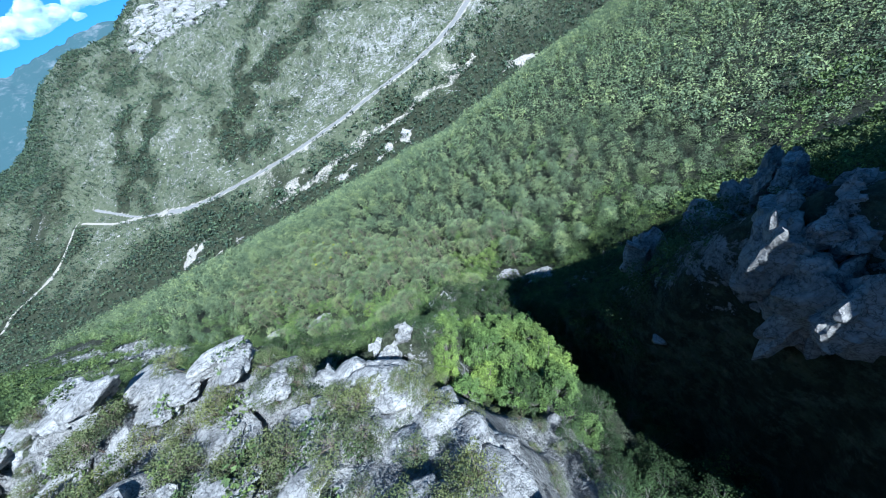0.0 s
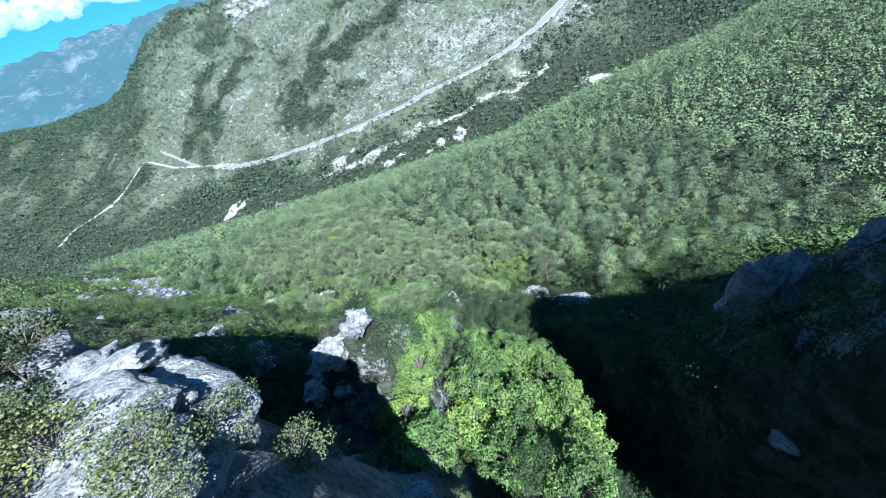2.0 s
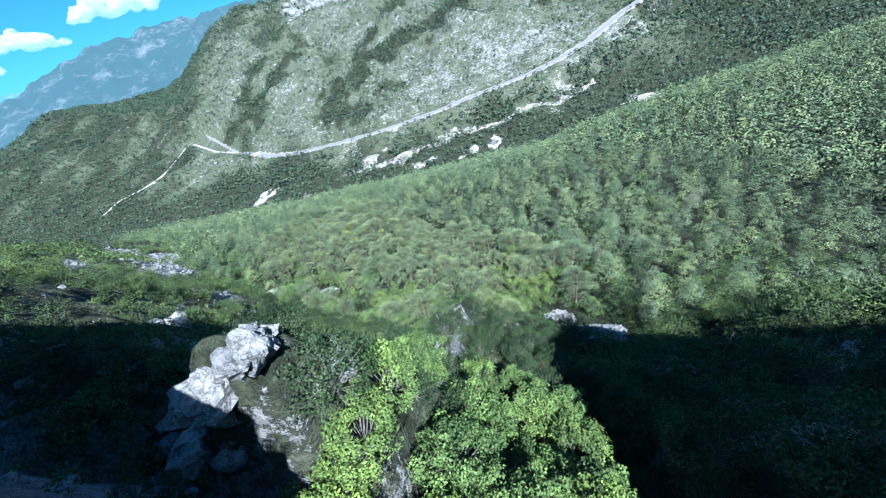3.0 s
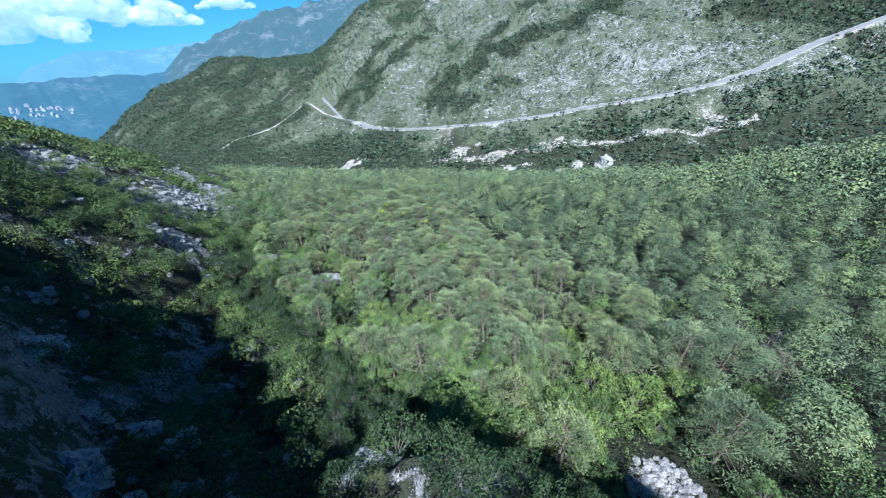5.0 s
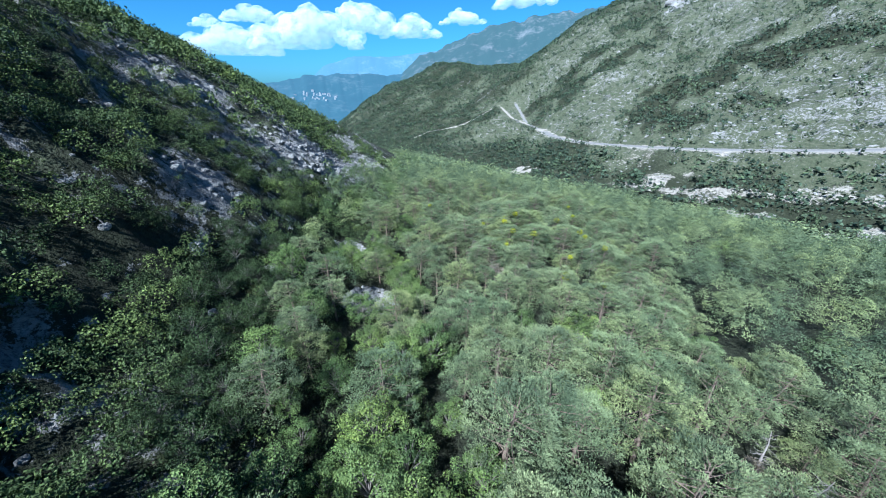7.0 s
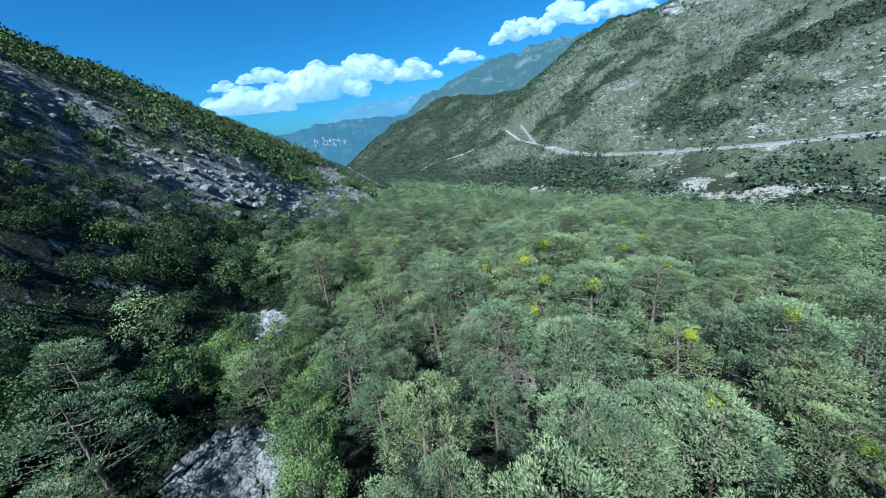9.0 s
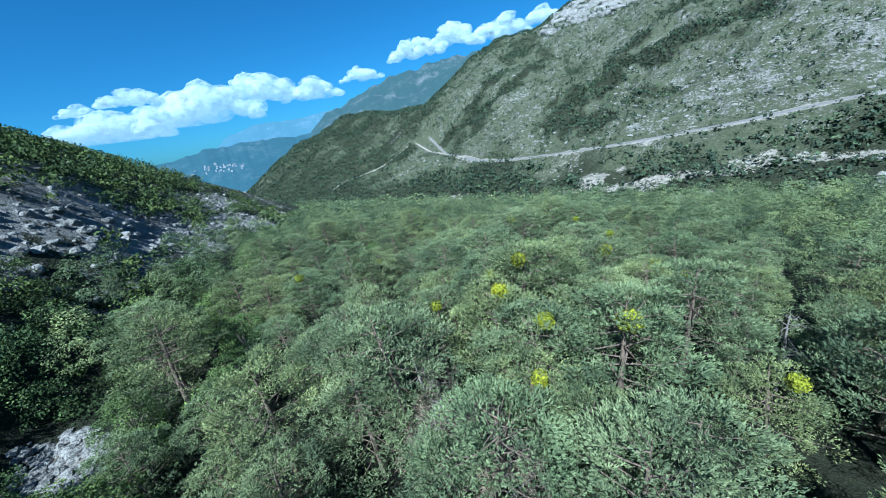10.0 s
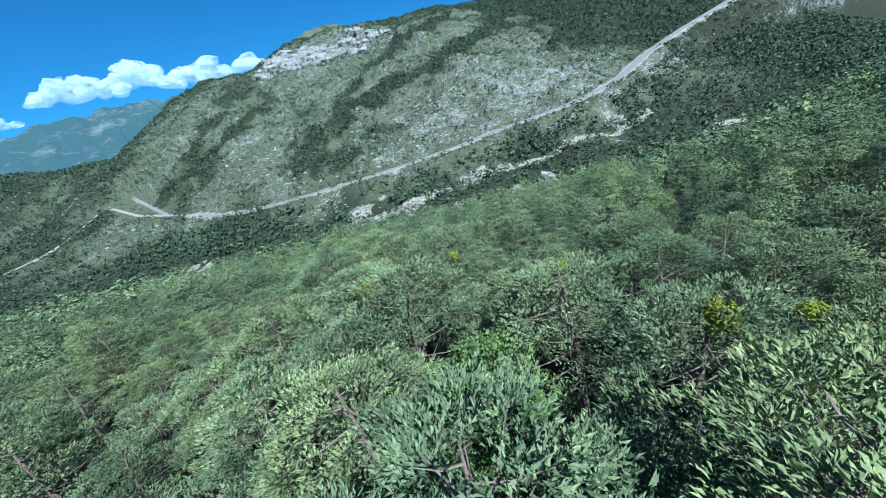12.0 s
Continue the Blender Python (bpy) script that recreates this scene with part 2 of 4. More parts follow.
def leaf_material(name, dark, light, other=None, lace=6.0, holes=0.47, joint=False):
    """Foliage that differs from tree to tree and from spray to spray, with ragged outlines and gaps between the leaves."""
    m, nt, b = material(name, 0.7)
    b.inputs["Specular IOR Level"].default_value = 0.12
    geo = nt.nodes.new("ShaderNodeNewGeometry")
    info = nt.nodes.new("ShaderNodeObjectInfo")
    c = ramp(nt, geo.outputs["Random Per Island"], (0.0, dark), (0.6, light), (1.0, tuple(min(1, v * 1.18) for v in light)))
    if other:
        c = mix(nt, ramp(nt, noise_tex(nt, geo.outputs["Position"], 0.13, 3), (0.42, (0, 0, 0)), (0.62, (1, 1, 1))), c, mix(nt, 0.6, c, other))
    own = nt.nodes.new("ShaderNodeVertexColor")
    own.layer_name = "tint"
    vary = ramp(nt, own.outputs[0], (0.0, (0.56, 0.62, 0.66)), (0.5, (0.98, 0.98, 0.98)), (1.0, (1.46, 1.36, 1.12))) if joint else ramp(nt, info.outputs["Random"], (0.0, (0.82, 0.88, 0.86)), (0.5, (1.0, 1.0, 1.0)), (1.0, (1.18, 1.12, 0.92)))
    c = mix(nt, 1.0, c, vary, 'MULTIPLY')
    c = mix(nt, 1.0, c, ramp(nt, noise_tex(nt, geo.outputs["Position"], 0.24, 3, .65), (0.38, (0.52, 0.56, 0.58)), (0.61, (1.30, 1.26, 1.16))), 'MULTIPLY')
    grain = noise_tex(nt, geo.outputs["Position"], lace, 3, .6)
    c = mix(nt, 1.0, c, ramp(nt, grain, (0.38, (0.70, 0.70, 0.70)), (0.66, (1.32, 1.29, 1.22))), 'MULTIPLY')
    nt.links.new(c, b.inputs["Base Color"])
    tr = nt.nodes.new("ShaderNodeBsdfTranslucent")
    nt.links.new(mix(nt, 1.0, c, (1.0, 1.15, 0.6), 'MULTIPLY'), tr.inputs[0])
    ms = nt.nodes.new("ShaderNodeMixShader")
    ms.inputs[0].default_value = 0.08
    nt.links.new(b.outputs[0], ms.inputs[1])
    nt.links.new(tr.outputs[0], ms.inputs[2])
    gap = nt.nodes.new("ShaderNodeBsdfTransparent")
    cut = nt.nodes.new("ShaderNodeMixShader")
    nt.links.new(math_node(nt, 'GREATER_THAN', grain, holes), cut.inputs[0])
    nt.links.new(gap.outputs[0], cut.inputs[1])
    nt.links.new(ms.outputs[0], cut.inputs[2])
    nt.links.new(cut.outputs[0], nt.nodes["Material Output"].inputs[0])
    return m


def bark_material(name, a, c_):
    m, nt, b = material(name, 0.95)
    pos = position(nt)
    n = noise_tex(nt, pos, 6.0, 6)
    nt.links.new(ramp(nt, n, (0.3, a), (0.7, c_)), b.inputs["Base Color"])
    bump(nt, b, n, 0.6, 0.05)
    return m


GROUND = ground_material()
PINE = leaf_material("pine_needles", (0.078, 0.106, 0.060), (0.150, 0.188, 0.108), (0.120, 0.162, 0.098), 9.0, .31)
OAK = leaf_material("oak_leaves", (0.056, 0.088, 0.028), (0.118, 0.178, 0.054), (0.086, 0.132, 0.056), 8.0, .34)
WOOD_OAK = leaf_material("wood_oak_leaves", (0.056, 0.092, 0.034), (0.114, 0.166, 0.058), (0.084, 0.126, 0.058), 8.0, .34)
SCRUB = leaf_material("scrub_leaves", (0.040, 0.052, 0.024), (0.088, 0.104, 0.050), (0.062, 0.080, 0.042), 14.0, .34)
FAR_PINE = leaf_material("woodland_leaves", (0.086, 0.116, 0.070), (0.114, 0.150, 0.088), (0.094, 0.134, 0.078), 7.0, .30, True)
FAR_OAK = leaf_material("woodland_oak_leaves", (0.060, 0.094, 0.038), (0.088, 0.132, 0.056), (0.070, 0.110, 0.052), 7.0, .32, True)
# oak leaves of the slope, darkened in colour to hold its shade
SLOPE_LEAF = leaf_material("slope_scrub_leaves", (0.034, 0.054, 0.022), (0.072, 0.106, 0.042), (0.052, 0.080, 0.038), 7.0, .40, True)
# undergrowth leaves, darker still for the shade at the slope's foot
UNDER_LEAF = leaf_material("shaded_oak_leaves", (0.026, 0.044, 0.019), (0.060, 0.090, 0.037), (0.043, 0.066, 0.033), 7.0, .40, True)
# bluer than the near leaves: distance haze is put into the colour
BUSH = leaf_material("hillside_bush_leaves", (0.023, 0.042, 0.031), (0.054, 0.084, 0.058), (0.050, 0.066, 0.050), 2.4, .36, True)
MISTLETOE = leaf_material("mistletoe_leaves", (0.11, 0.135, 0.012), (0.185, 0.21, 0.02), None, 12.0, .42)
BARK = bark_material("bark", (0.07, 0.055, 0.045), (0.20, 0.155, 0.125))
OAK_BARK = bark_material("oak_bark", (0.07, 0.063, 0.055), (0.17, 0.158, 0.145))
DEAD_NEEDLES = leaf_material("dead_needles", (0.11, 0.095, 0.088), (0.20, 0.178, 0.168), None, 9.0, .36)
DEAD = bark_material("dead_wood", (0.11, 0.10, 0.095), (0.25, 0.235, 0.225))


# ---- mesh helpers ----
def mesh_of(name, verts, tris, mats, which=None, smooth=False):
    me = bpy.data.meshes.new(name)
    verts, tris = np.asarray(verts, np.float32), np.asarray(tris, np.int32)
    me.vertices.add(len(verts))
    me.vertices.foreach_set("co", verts.ravel())
    k = tris.shape[1]
    me.loops.add(tris.size)
    me.loops.foreach_set("vertex_index", tris.ravel())
    me.polygons.add(len(tris))
    me.polygons.foreach_set("loop_start", np.arange(0, tris.size, k, dtype=np.int32))
    if which is not None:
        me.polygons.foreach_set("material_index", np.asarray(which, np.int32))
    me.polygons.foreach_set("use_smooth", np.full(len(tris), smooth))
    for mt in mats:
        me.materials.append(mt)
    me.update(calc_edges=True)
    return me


def unit(v):
    return v / (np.linalg.norm(v, axis=-1, keepdims=True) + 1e-9)


def sprays(rng, base, way, length, width, blades=2, loose=.40):
    """Three narrow blades that spread from each base point, along its way: (verts, tris)."""
    n = len(base)
    way = unit(way)
    length, width = np.broadcast_to(length, n)[:, None], np.broadcast_to(width, n)[:, None]
    out = []
    for k in range(blades):
        w = unit(way + rng.normal(size=(n, 3)) * loose)
        side = unit(np.cross(w, rng.normal(size=(n, 3)) * .55 + (0, 0, .8)))
        s = rng.uniform(.75, 1.1, (n, 1))
        out += [base + w * length * .12 - side * width * .35, base + w * length * s * .55 + side * width * .6, base + w * length * s]
    v = np.stack(out, 1).reshape(-1, 3)
    t = np.arange(3 * blades * n).reshape(-1, 3)
    return v, t


def leaves(rng, base, normal, size, slim=.36, loose=.55):
    """One bent, four-cornered leaf cluster for each base point: (verts, tris)."""
    n = len(base)
    normal = unit(normal + loose * rng.normal(size=(n, 3)))
    a = unit(np.cross(normal, rng.normal(size=(n, 3))))
    b = np.cross(normal, a)
    s = np.broadcast_to(size, n)[:, None] * rng.uniform(0.7, 1.3, (n, 1))
    v = np.stack([base - a * s * 0.5, base + b * s * slim + normal * s * 0.12, base + a * s * 0.55, base - b * s * slim + normal * s * 0.12], 1).reshape(-1, 3)
    t = (np.arange(n)[:, None, None] * 4 + np.array([[0, 1, 2], [0, 2, 3]])).reshape(-1, 3)
    return v, t


def stick(points, radii, sides=5):
    """A tapered, bent rod through the points."""
    p = np.asarray(points, float)
    vs, ts = [], []
    for i in range(len(p)):
        d = unit((p[min(i + 1, len(p) - 1)] - p[max(i - 1, 0)])[None])[0]
        s = unit(np.cross(d, (0.31, 0.95, 0.1))[None])[0]
        u = np.cross(d, s)
        for k in range(sides):
            a = 2 * math.pi * k / sides
            vs.append(p[i] + radii[i] * (math.cos(a) * s + math.sin(a) * u))
    for i in range(len(p) - 1):
        for k in range(sides):
            a, b = i * sides + k, i * sides + (k + 1) % sides
            ts += [(a, b, b + sides), (a, b + sides, a + sides)]
    return np.array(vs), np.array(ts)


def joined(pieces):
    vs, ts, off = [], [], 0
    for v, t in pieces:
        vs.append(v)
        ts.append(t + off)
        off += len(v)
    return np.concatenate(vs), np.concatenate(ts)


def pine_shape(seed, tall, wide, clumps, per, spray, blob=.30, thin=.62, rise=.62):
    """A mountain pine: a stem with tiers of branches that each end in a cushion of needle tufts: (wood, crown)."""
    rng = np.random.default_rng(seed)
    lean = rng.normal(size=2) * 0.35
    trunk_pts = [(0, 0, -0.8), (lean[0] * .2, lean[1] * .2, tall * .35), (lean[0] * .6, lean[1] * .6, tall * .7), (lean[0], lean[1], tall * .97)]
    wood = [stick(trunk_pts, [tall * .022, tall * .017, tall * .011, .02], 6)]
    bases, ways = [], []
    for k in range(clumps):
        f = ((k + rng.uniform(0, 1)) / clumps) ** .85
        z = tall * (0.24 + 0.72 * f)
        reach = wide * .5 * math.sqrt(max(.03, 1 - (f * 1.12 - .18) ** 2)) * rng.uniform(.45, 1.05)
        a = k * 2.399 + rng.normal() * .3
        c0 = np.array([lean[0] * (z / tall) ** 1.5, lean[1] * (z / tall) ** 1.5, z - reach * .22])
        out = np.array([math.cos(a), math.sin(a), 0.0])
        c = c0 + out * reach + (0, 0, reach * rng.uniform(.10, .38))
        if k % 2 == 0:
            wood.append(stick([c0, (c0 + c) / 2 - (0, 0, .12), c], [.05, .035, .012], 3))
        d = unit(rng.normal(size=(per, 3)) * np.array([1, 1, .62]) + np.array([0, 0, .30]) + out * .35)
        size = wide * blob * rng.uniform(.55, 1.0)
        bases.append(c + d * size * np.array([1, 1, .42]) * rng.uniform(.25, 1.0, (per, 1)))
        ways.append(d * np.array([1, 1, .5]) + np.array([0, 0, rise]) + out * .45 + rng.normal(size=(per, 3)) * .16)
    base, way = np.concatenate(bases), np.concatenate(ways)
    crown = sprays(rng, base, way, spray * rng.uniform(.75, 1.3, len(base)), spray * thin, 2, .28)
    return joined(wood), crown


def dome_shape(seed, tall, wide, clumps, per, leaf, slim=.3):
    """The rounded crown of a pine seen from afar: cushions of needles on an uneven dome."""
    rng = np.random.default_rng(seed)
    bases, normals = [], []
    axis = np.array([0, 0, tall * .45])
    for k in range(clumps):
        f = (k + rng.uniform(.1, .9)) / clumps
        a = k * 2.399 + rng.normal() * .35
        r = wide * .5 * math.sqrt(max(.02, 1 - f ** 1.7)) * rng.uniform(.55, .98)
        c = np.array([math.cos(a) * r, math.sin(a) * r, tall * (.34 + .60 * f + rng.normal() * .025)])
        size = wide * rng.uniform(.6, 1.25) * 1.05 / math.sqrt(clumps)
        d = unit(rng.normal(size=(per, 3)) + (0, 0, .4) + unit((c - axis)[None]) * .4)
        bases.append(c + d * size * np.array([1, 1, .55]) * rng.uniform(.7, 1.1, (per, 1)))
        normals.append(d * .45 + unit((c - axis)[None]) * 1.0)
    return leaves(rng, np.concatenate(bases), np.concatenate(normals), leaf, slim, .30)


def oak_shape(seed, tall, wide, count, leaf, lobes=16):
    """A broad-leaved tree or bush: trunk with limbs to each lobe, and leaves on the lobes."""
    rng = np.random.default_rng(seed)
    wood = [stick([(0, 0, -.8), (.1, 0, tall * .25), (.0, .1, tall * .5)], [tall * .028, tall * .022, tall * .012], 6)]
    bases, normals = [], []
    per = count // lobes
    for k in range(lobes):
        a = k * 2.399 + rng.normal() * .2
        f = (k + .5) / lobes
        r = wide * .5 * math.sqrt(max(0.02, 1 - (f * 1.55 - .55) ** 2)) * rng.uniform(.50, .98)
        c = np.array([math.cos(a) * r, math.sin(a) * r, tall * (.30 + .55 * f) + rng.normal() * .05 * tall])
        size = wide * rng.uniform(.55, 1.1) * .82 / math.sqrt(lobes)
        mid = c * np.array([.5, .5, .75])
        wood.append(stick([(0, 0, tall * (.15 + .2 * f)), mid, c], [tall * .009, tall * .006, tall * .002], 4))
        d = unit(rng.normal(size=(per, 3)) + (0, 0, .35))
        q = d * size * rng.uniform(.75, 1.08, (per, 1)) * np.array([1, 1, .78])
        bases.append(c + q + rng.normal(size=(per, 3)) * .06 * wide / 4)
        normals.append(d)
    crown = leaves(rng, np.concatenate(bases), np.concatenate(normals), leaf)
    return joined(wood), crown


def bare_shape(seed, tall, wide, limbs=26):
    """A dead tree: a broken grey stem with bare forked limbs."""
    rng = np.random.default_rng(seed)
    out = [stick([(0, 0, -.8), (.15, .1, tall * .4), (-.05, .2, tall * .75), (.1, .1, tall)], [tall * .024, tall * .018, tall * .010, .02], 6)]
    for k in range(limbs):
        z = tall * rng.uniform(.25, .95)
        a = rng.uniform(0, 6.28)
        r = wide * .5 * rng.uniform(.5, 1.1) * (1.1 - .6 * z / tall)
        d = np.array([math.cos(a), math.sin(a), rng.uniform(-.25, .35)])
        b = np.array([.05, .1, z])
        m = b + d * r * .5 + rng.normal(size=3) * .15
        e = b + d * r + rng.normal(size=3) * .3
        out.append(stick([b, m, e], [.055, .035, .01], 4))
        for _ in range(3):
            s = m + (e - m) * rng.uniform(0, .9)
            out.append(stick([s, s + (d * .5 + rng.normal(size=3) * .7) * r * .35], [.02, .006], 3))
    return joined(out)


# ---- ground ----
# x, y, half sizes and strength of the pale landslips and screes
SCARS = [(-265, 586, 27, 18, .80), (-177, 547, 8, 7, .66), (-218, 553, 8, 6, .66), (-99, 587, 34, 20, .60), (-56, 558, 25, 18, .68), (-18, 529, 12, 7, .66), (4, 507, 12, 9, .86), (27, 513, 8, 8, .72),
         (68, 493, 7, 6, .84), (87, 497, 5, 9, .84), (120, 501, 14, 20, .86), (128, 536, 15, 7, .70), (186, 549, 16, 9, .78), (65, 548, 22, 9, .62), (250, 578, 24, 17, .64), (93, 545, 14, 6, .64), (225, 528, 14, 12, .56),
         (354, 505, 22, 13, .74), (-20, 592, 13, 9, .74), (-575, 935, 26, 30, .52), (-721, 1023, 26, 34, .50), (-196, 800, 12, 60, .5), (-578, 930, 40, 16, .45)]
# the clearings of the wood
CLEARINGS = [(43, 84, 6.5, 8, .80), (36, 96, 5.5, 6.5, .78), (-52, 152, 7.5, 6, .78), (-80, 166, 7, 4, .76)]
PALE_TRACK = [(-536, 807, 0), (-549, 779, 0), (-595, 770, 0), (-627, 766, 0), (-646, 740, 0)]
BANK_PATH = [(-111, 554, 0), (-75, 539, 0), (-37, 537, 0), (51, 538, 0), (122, 540, 0), (148, 536, 0), (199, 552, 0), (233, 541, 0), (276, 562, 0), (304, 571, 0)]


# the wooded streaks of the far side: lines and half widths
WOODS = [([(520, 1030, 0), (340, 1060, 0), (190, 930, 0), (100, 850, 0), (20, 850, 0), (-50, 870, 0), (-112, 815, 0), (-137, 720, 0)], 30), ([(-20, 960, 0), (-44, 930, 0), (-68, 806, 0), (-110, 746, 0), (-62, 690, 0)], 26),
         ([(-230, 1060, 0), (-260, 996, 0), (-300, 918, 0), (-367, 872, 0), (-382, 848, 0)], 28), ([(-310, 1072, 0), (-357, 960, 0), (-300, 850, 0)], 22), ([(179, 766, 0), (122, 760, 0)], 15), ([(-15, 744, 0), (10, 730, 0)], 18),
         ([(270, 1193, 0), (120, 1130, 0), (40, 1040, 0)], 30), ([(90, 780, 0), (86, 798, 0)], 14), ([(420, 905, 0), (330, 830, 0)], 20)]


def wooded(x, y):
    """How thickly the far side is wooded, from 0 to 1."""
    streak = fractal(x * 1.0 + y * .35, y * .28 - x * .1, 95, 4, 75)
    w = .55 * step(.15, .65, streak)
    for line, half in WOODS:
        dd, _, _ = to_line(x, y, line)
        w = np.maximum(w, .85 * (1 - step(half * .2, half * 1.6, dd + half * .6 * fractal(x, y, 34, 4, 77, .65))))
    rag = 60 * fractal(x, y, 70, 4, 78, .6)
    w = np.maximum(w, step(420, 560, x + .25 * (y - 600) + rag))
    w = np.maximum(w, step(-400, -520, x + .2 * (y - 800) + rag) * (.62 + .3 * fractal(x, y, 55, 3, 76)))
    dr, _, _ = to_line(x, y, RIVER)
    w = np.maximum(w, (1 - step(70, 180, dr + .6 * rag)) * .66)
    lit = np.exp(-((x - 190) / 190) ** 2 - ((y - 720) / 75) ** 2)
    return np.clip(w - .9 * lit, 0, 1)


def dc_of(x, y):
    return to_line(x, y, CREST)[0]


# the bands of bare rock on the scrubby hill: lines and half widths
BANDS = [([(-124, 168, 0), (-133, 185, 0), (-146, 203, 0), (-192, 252, 0), (-190, 268, 0)], 11), ([(-118, 138, 0), (-135, 149, 0), (-145, 162, 0)], 4.5), ([(-80, 134, 0), (-86, 137, 0)], 5), ([(-215, 250, 0), (-230, 275, 0)], 10)]


def bare_bands(x, y):
    total = 0
    for line, half in BANDS:
        d_, _, _ = to_line(x, y, line)
        total = np.maximum(total, np.exp(-(d_ / half) ** 2))
    return total


def ground_sheet():
    us = np.linspace(-1, 1, 500)
    xs = -15 + 47 * np.sinh(5.0 * us)
    v0 = -math.asinh(680 / 50) / 5.0
    vs = np.linspace(v0, 1, 560)
    ys = 80 + 52 * np.sinh(5.0 * vs)
    x, y = np.meshgrid(xs, ys)
    z = height(x, y)
    _, d = near_mountain(x, y)
    nx, ny = len(xs), len(ys)
    i = np.arange(nx * ny).reshape(ny, nx)
    quads = np.stack([i[:-1, :-1], i[:-1, 1:], i[1:, 1:], i[1:, :-1]], -1).reshape(-1, 4)
    me = mesh_of("ground", np.stack([x, y, z], -1).reshape(-1, 3), quads, [GROUND], smooth=True)
    me.update()
    gy, gx = np.gradient(z, ys, xs)
    steep = np.hypot(gx, gy)
    dr, side, _ = to_line(x, y, RIVER)
    far = side < 0
    # bare rock, woodland floor, scars
    band = np.exp(-((x - 230) / 210) ** 2 - ((y - 690) / 60) ** 2) + 0.6 * np.exp(-((x - 380) / 140) ** 2 - ((y - 860) / 60) ** 2)
    crag = np.exp(-((x + 80) / 170) ** 2 - ((y - 1450) / 170) ** 2)
    rock_far = 0.335 + 0.05 * fractal(x, y, 60, 4, 71) + 0.10 * (steep - 0.45) + 0.10 * band + 0.16 * crag - 0.26 * wooded(x, y)
    hillrock = bare_bands(x, y)
    crest = 1 - step(3, 20, dc_of(x, y))
    # bare rock taken out of the ravines, so dark ground stands in for shade
    ravine = np.exp(-((x - 18) / 9) ** 4 - ((y - 16) / 34) ** 4) + np.exp(-((x + 12) / 16) ** 2 - ((y - 46) / 9) ** 2)
    rock_near = 0.27 + 0.09 * step(-80, -120, x) + 0.22 * (np.minimum(steep, 2) - 0.9) + 0.14 * fractal(x, y, 22, 3, 73) + 0.36 * hillrock + 0.46 * crest - .9 * ravine
    rock = np.where(far, rock_far, np.where(d > 3, rock_near, 0.10))
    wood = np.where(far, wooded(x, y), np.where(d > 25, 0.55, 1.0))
    scar = np.zeros_like(z) + 0.03
    for line, w0, w1, much in ((ROAD, 9, 19, .62), (LANE, 3, 9, .58), (TRACK, 2.5, 9, .52)):
        dd, _, _ = to_line(x, y, line)
        scar = np.maximum(scar, much * (1 - step(w0, w1, dd)) * np.where(x > 660, .4, 1))
    for (sx, sy, rx, ry, much) in SCARS + CLEARINGS:
        q = np.hypot((x - sx) / rx, (y - sy) / ry) / (1.2 if sy > 300 else 1)
        q = q + (.75 * fractal(x, y, 24, 3, 83, .7) if sy > 300 else 0)
        scar = np.maximum(scar, (much - .15) * (1 - step(.35, 1.25, q)))
    for line, much in ((PALE_TRACK, .70), (BANK_PATH, .54)):
        dd, _, _ = to_line(x, y, line)
        scar = np.maximum(scar, much * (1 - step(3, 12, dd)))
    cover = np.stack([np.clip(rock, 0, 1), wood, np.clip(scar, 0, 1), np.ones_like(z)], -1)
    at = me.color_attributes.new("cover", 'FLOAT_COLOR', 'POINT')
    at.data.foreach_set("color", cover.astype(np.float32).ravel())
    ob = new("ground", me)
    return tagged(ob, "limestone mountainsides, wooded bench and river gorge under scrub", "ground", kind="structure")


ground = ground_sheet()


# ---- woods ----
def scatter(rng, x0, x1, y0, y1, gap, stray=.48):
    gx, gy = np.meshgrid(np.arange(x0, x1, gap), np.arange(y0, y1, gap))
    gx = gx + rng.uniform(-stray, stray, gx.shape) * gap + (np.arange(gx.shape[0]) % 2)[:, None] * gap * .5
    gy = gy + rng.uniform(-stray, stray, gy.shape) * gap
    return gx.ravel(), gy.ravel()


def planted(shape_list, x, y, z, scale, turn, pick):
    """Many trees joined into one (verts, tris)."""
    vs, ts, off = [], [], 0
    for k, (v, t) in enumerate(shape_list):
        sel = np.where(pick == k)[0]
        if not len(sel):
            continue
        c, s = np.cos(turn[sel])[:, None], np.sin(turn[sel])[:, None]
        sc = scale[sel][:, None]
        w = np.stack([(v[:, 0] * c - v[:, 1] * s) * sc + x[sel][:, None], (v[:, 0] * s + v[:, 1] * c) * sc + y[sel][:, None], v[:, 2] * sc + z[sel][:, None]], -1)
        vs.append(w.reshape(-1, 3))
        ts.append((t[None] + (np.arange(len(sel)) * len(v))[:, None, None]).reshape(-1, 3) + off)
        off += len(sel) * len(v)
    return (np.concatenate(vs), np.concatenate(ts)) if vs else (np.zeros((0, 3)), np.zeros((0, 3), int))


def tinted(me, shape_list, pick, seed, groups=1):
    """Give each tree of a joined wood its own shade of green."""
    r_ = np.random.default_rng(seed)
    parts_ = [(shape_list, pick)] if groups == 1 else list(zip(shape_list, pick))
    shade = np.concatenate([np.repeat(r_.random(int((p_ == k).sum())), len(v)) for kinds_, p_ in parts_ for k, (v, _) in enumerate(kinds_)])
    at = me.color_attributes.new("tint", 'FLOAT_COLOR', 'POINT')
    at.data.foreach_set("color", np.stack([shade, shade, shade, np.ones_like(shade)], -1).astype(np.float32).ravel())
    return me


rng = np.random.default_rng(7)
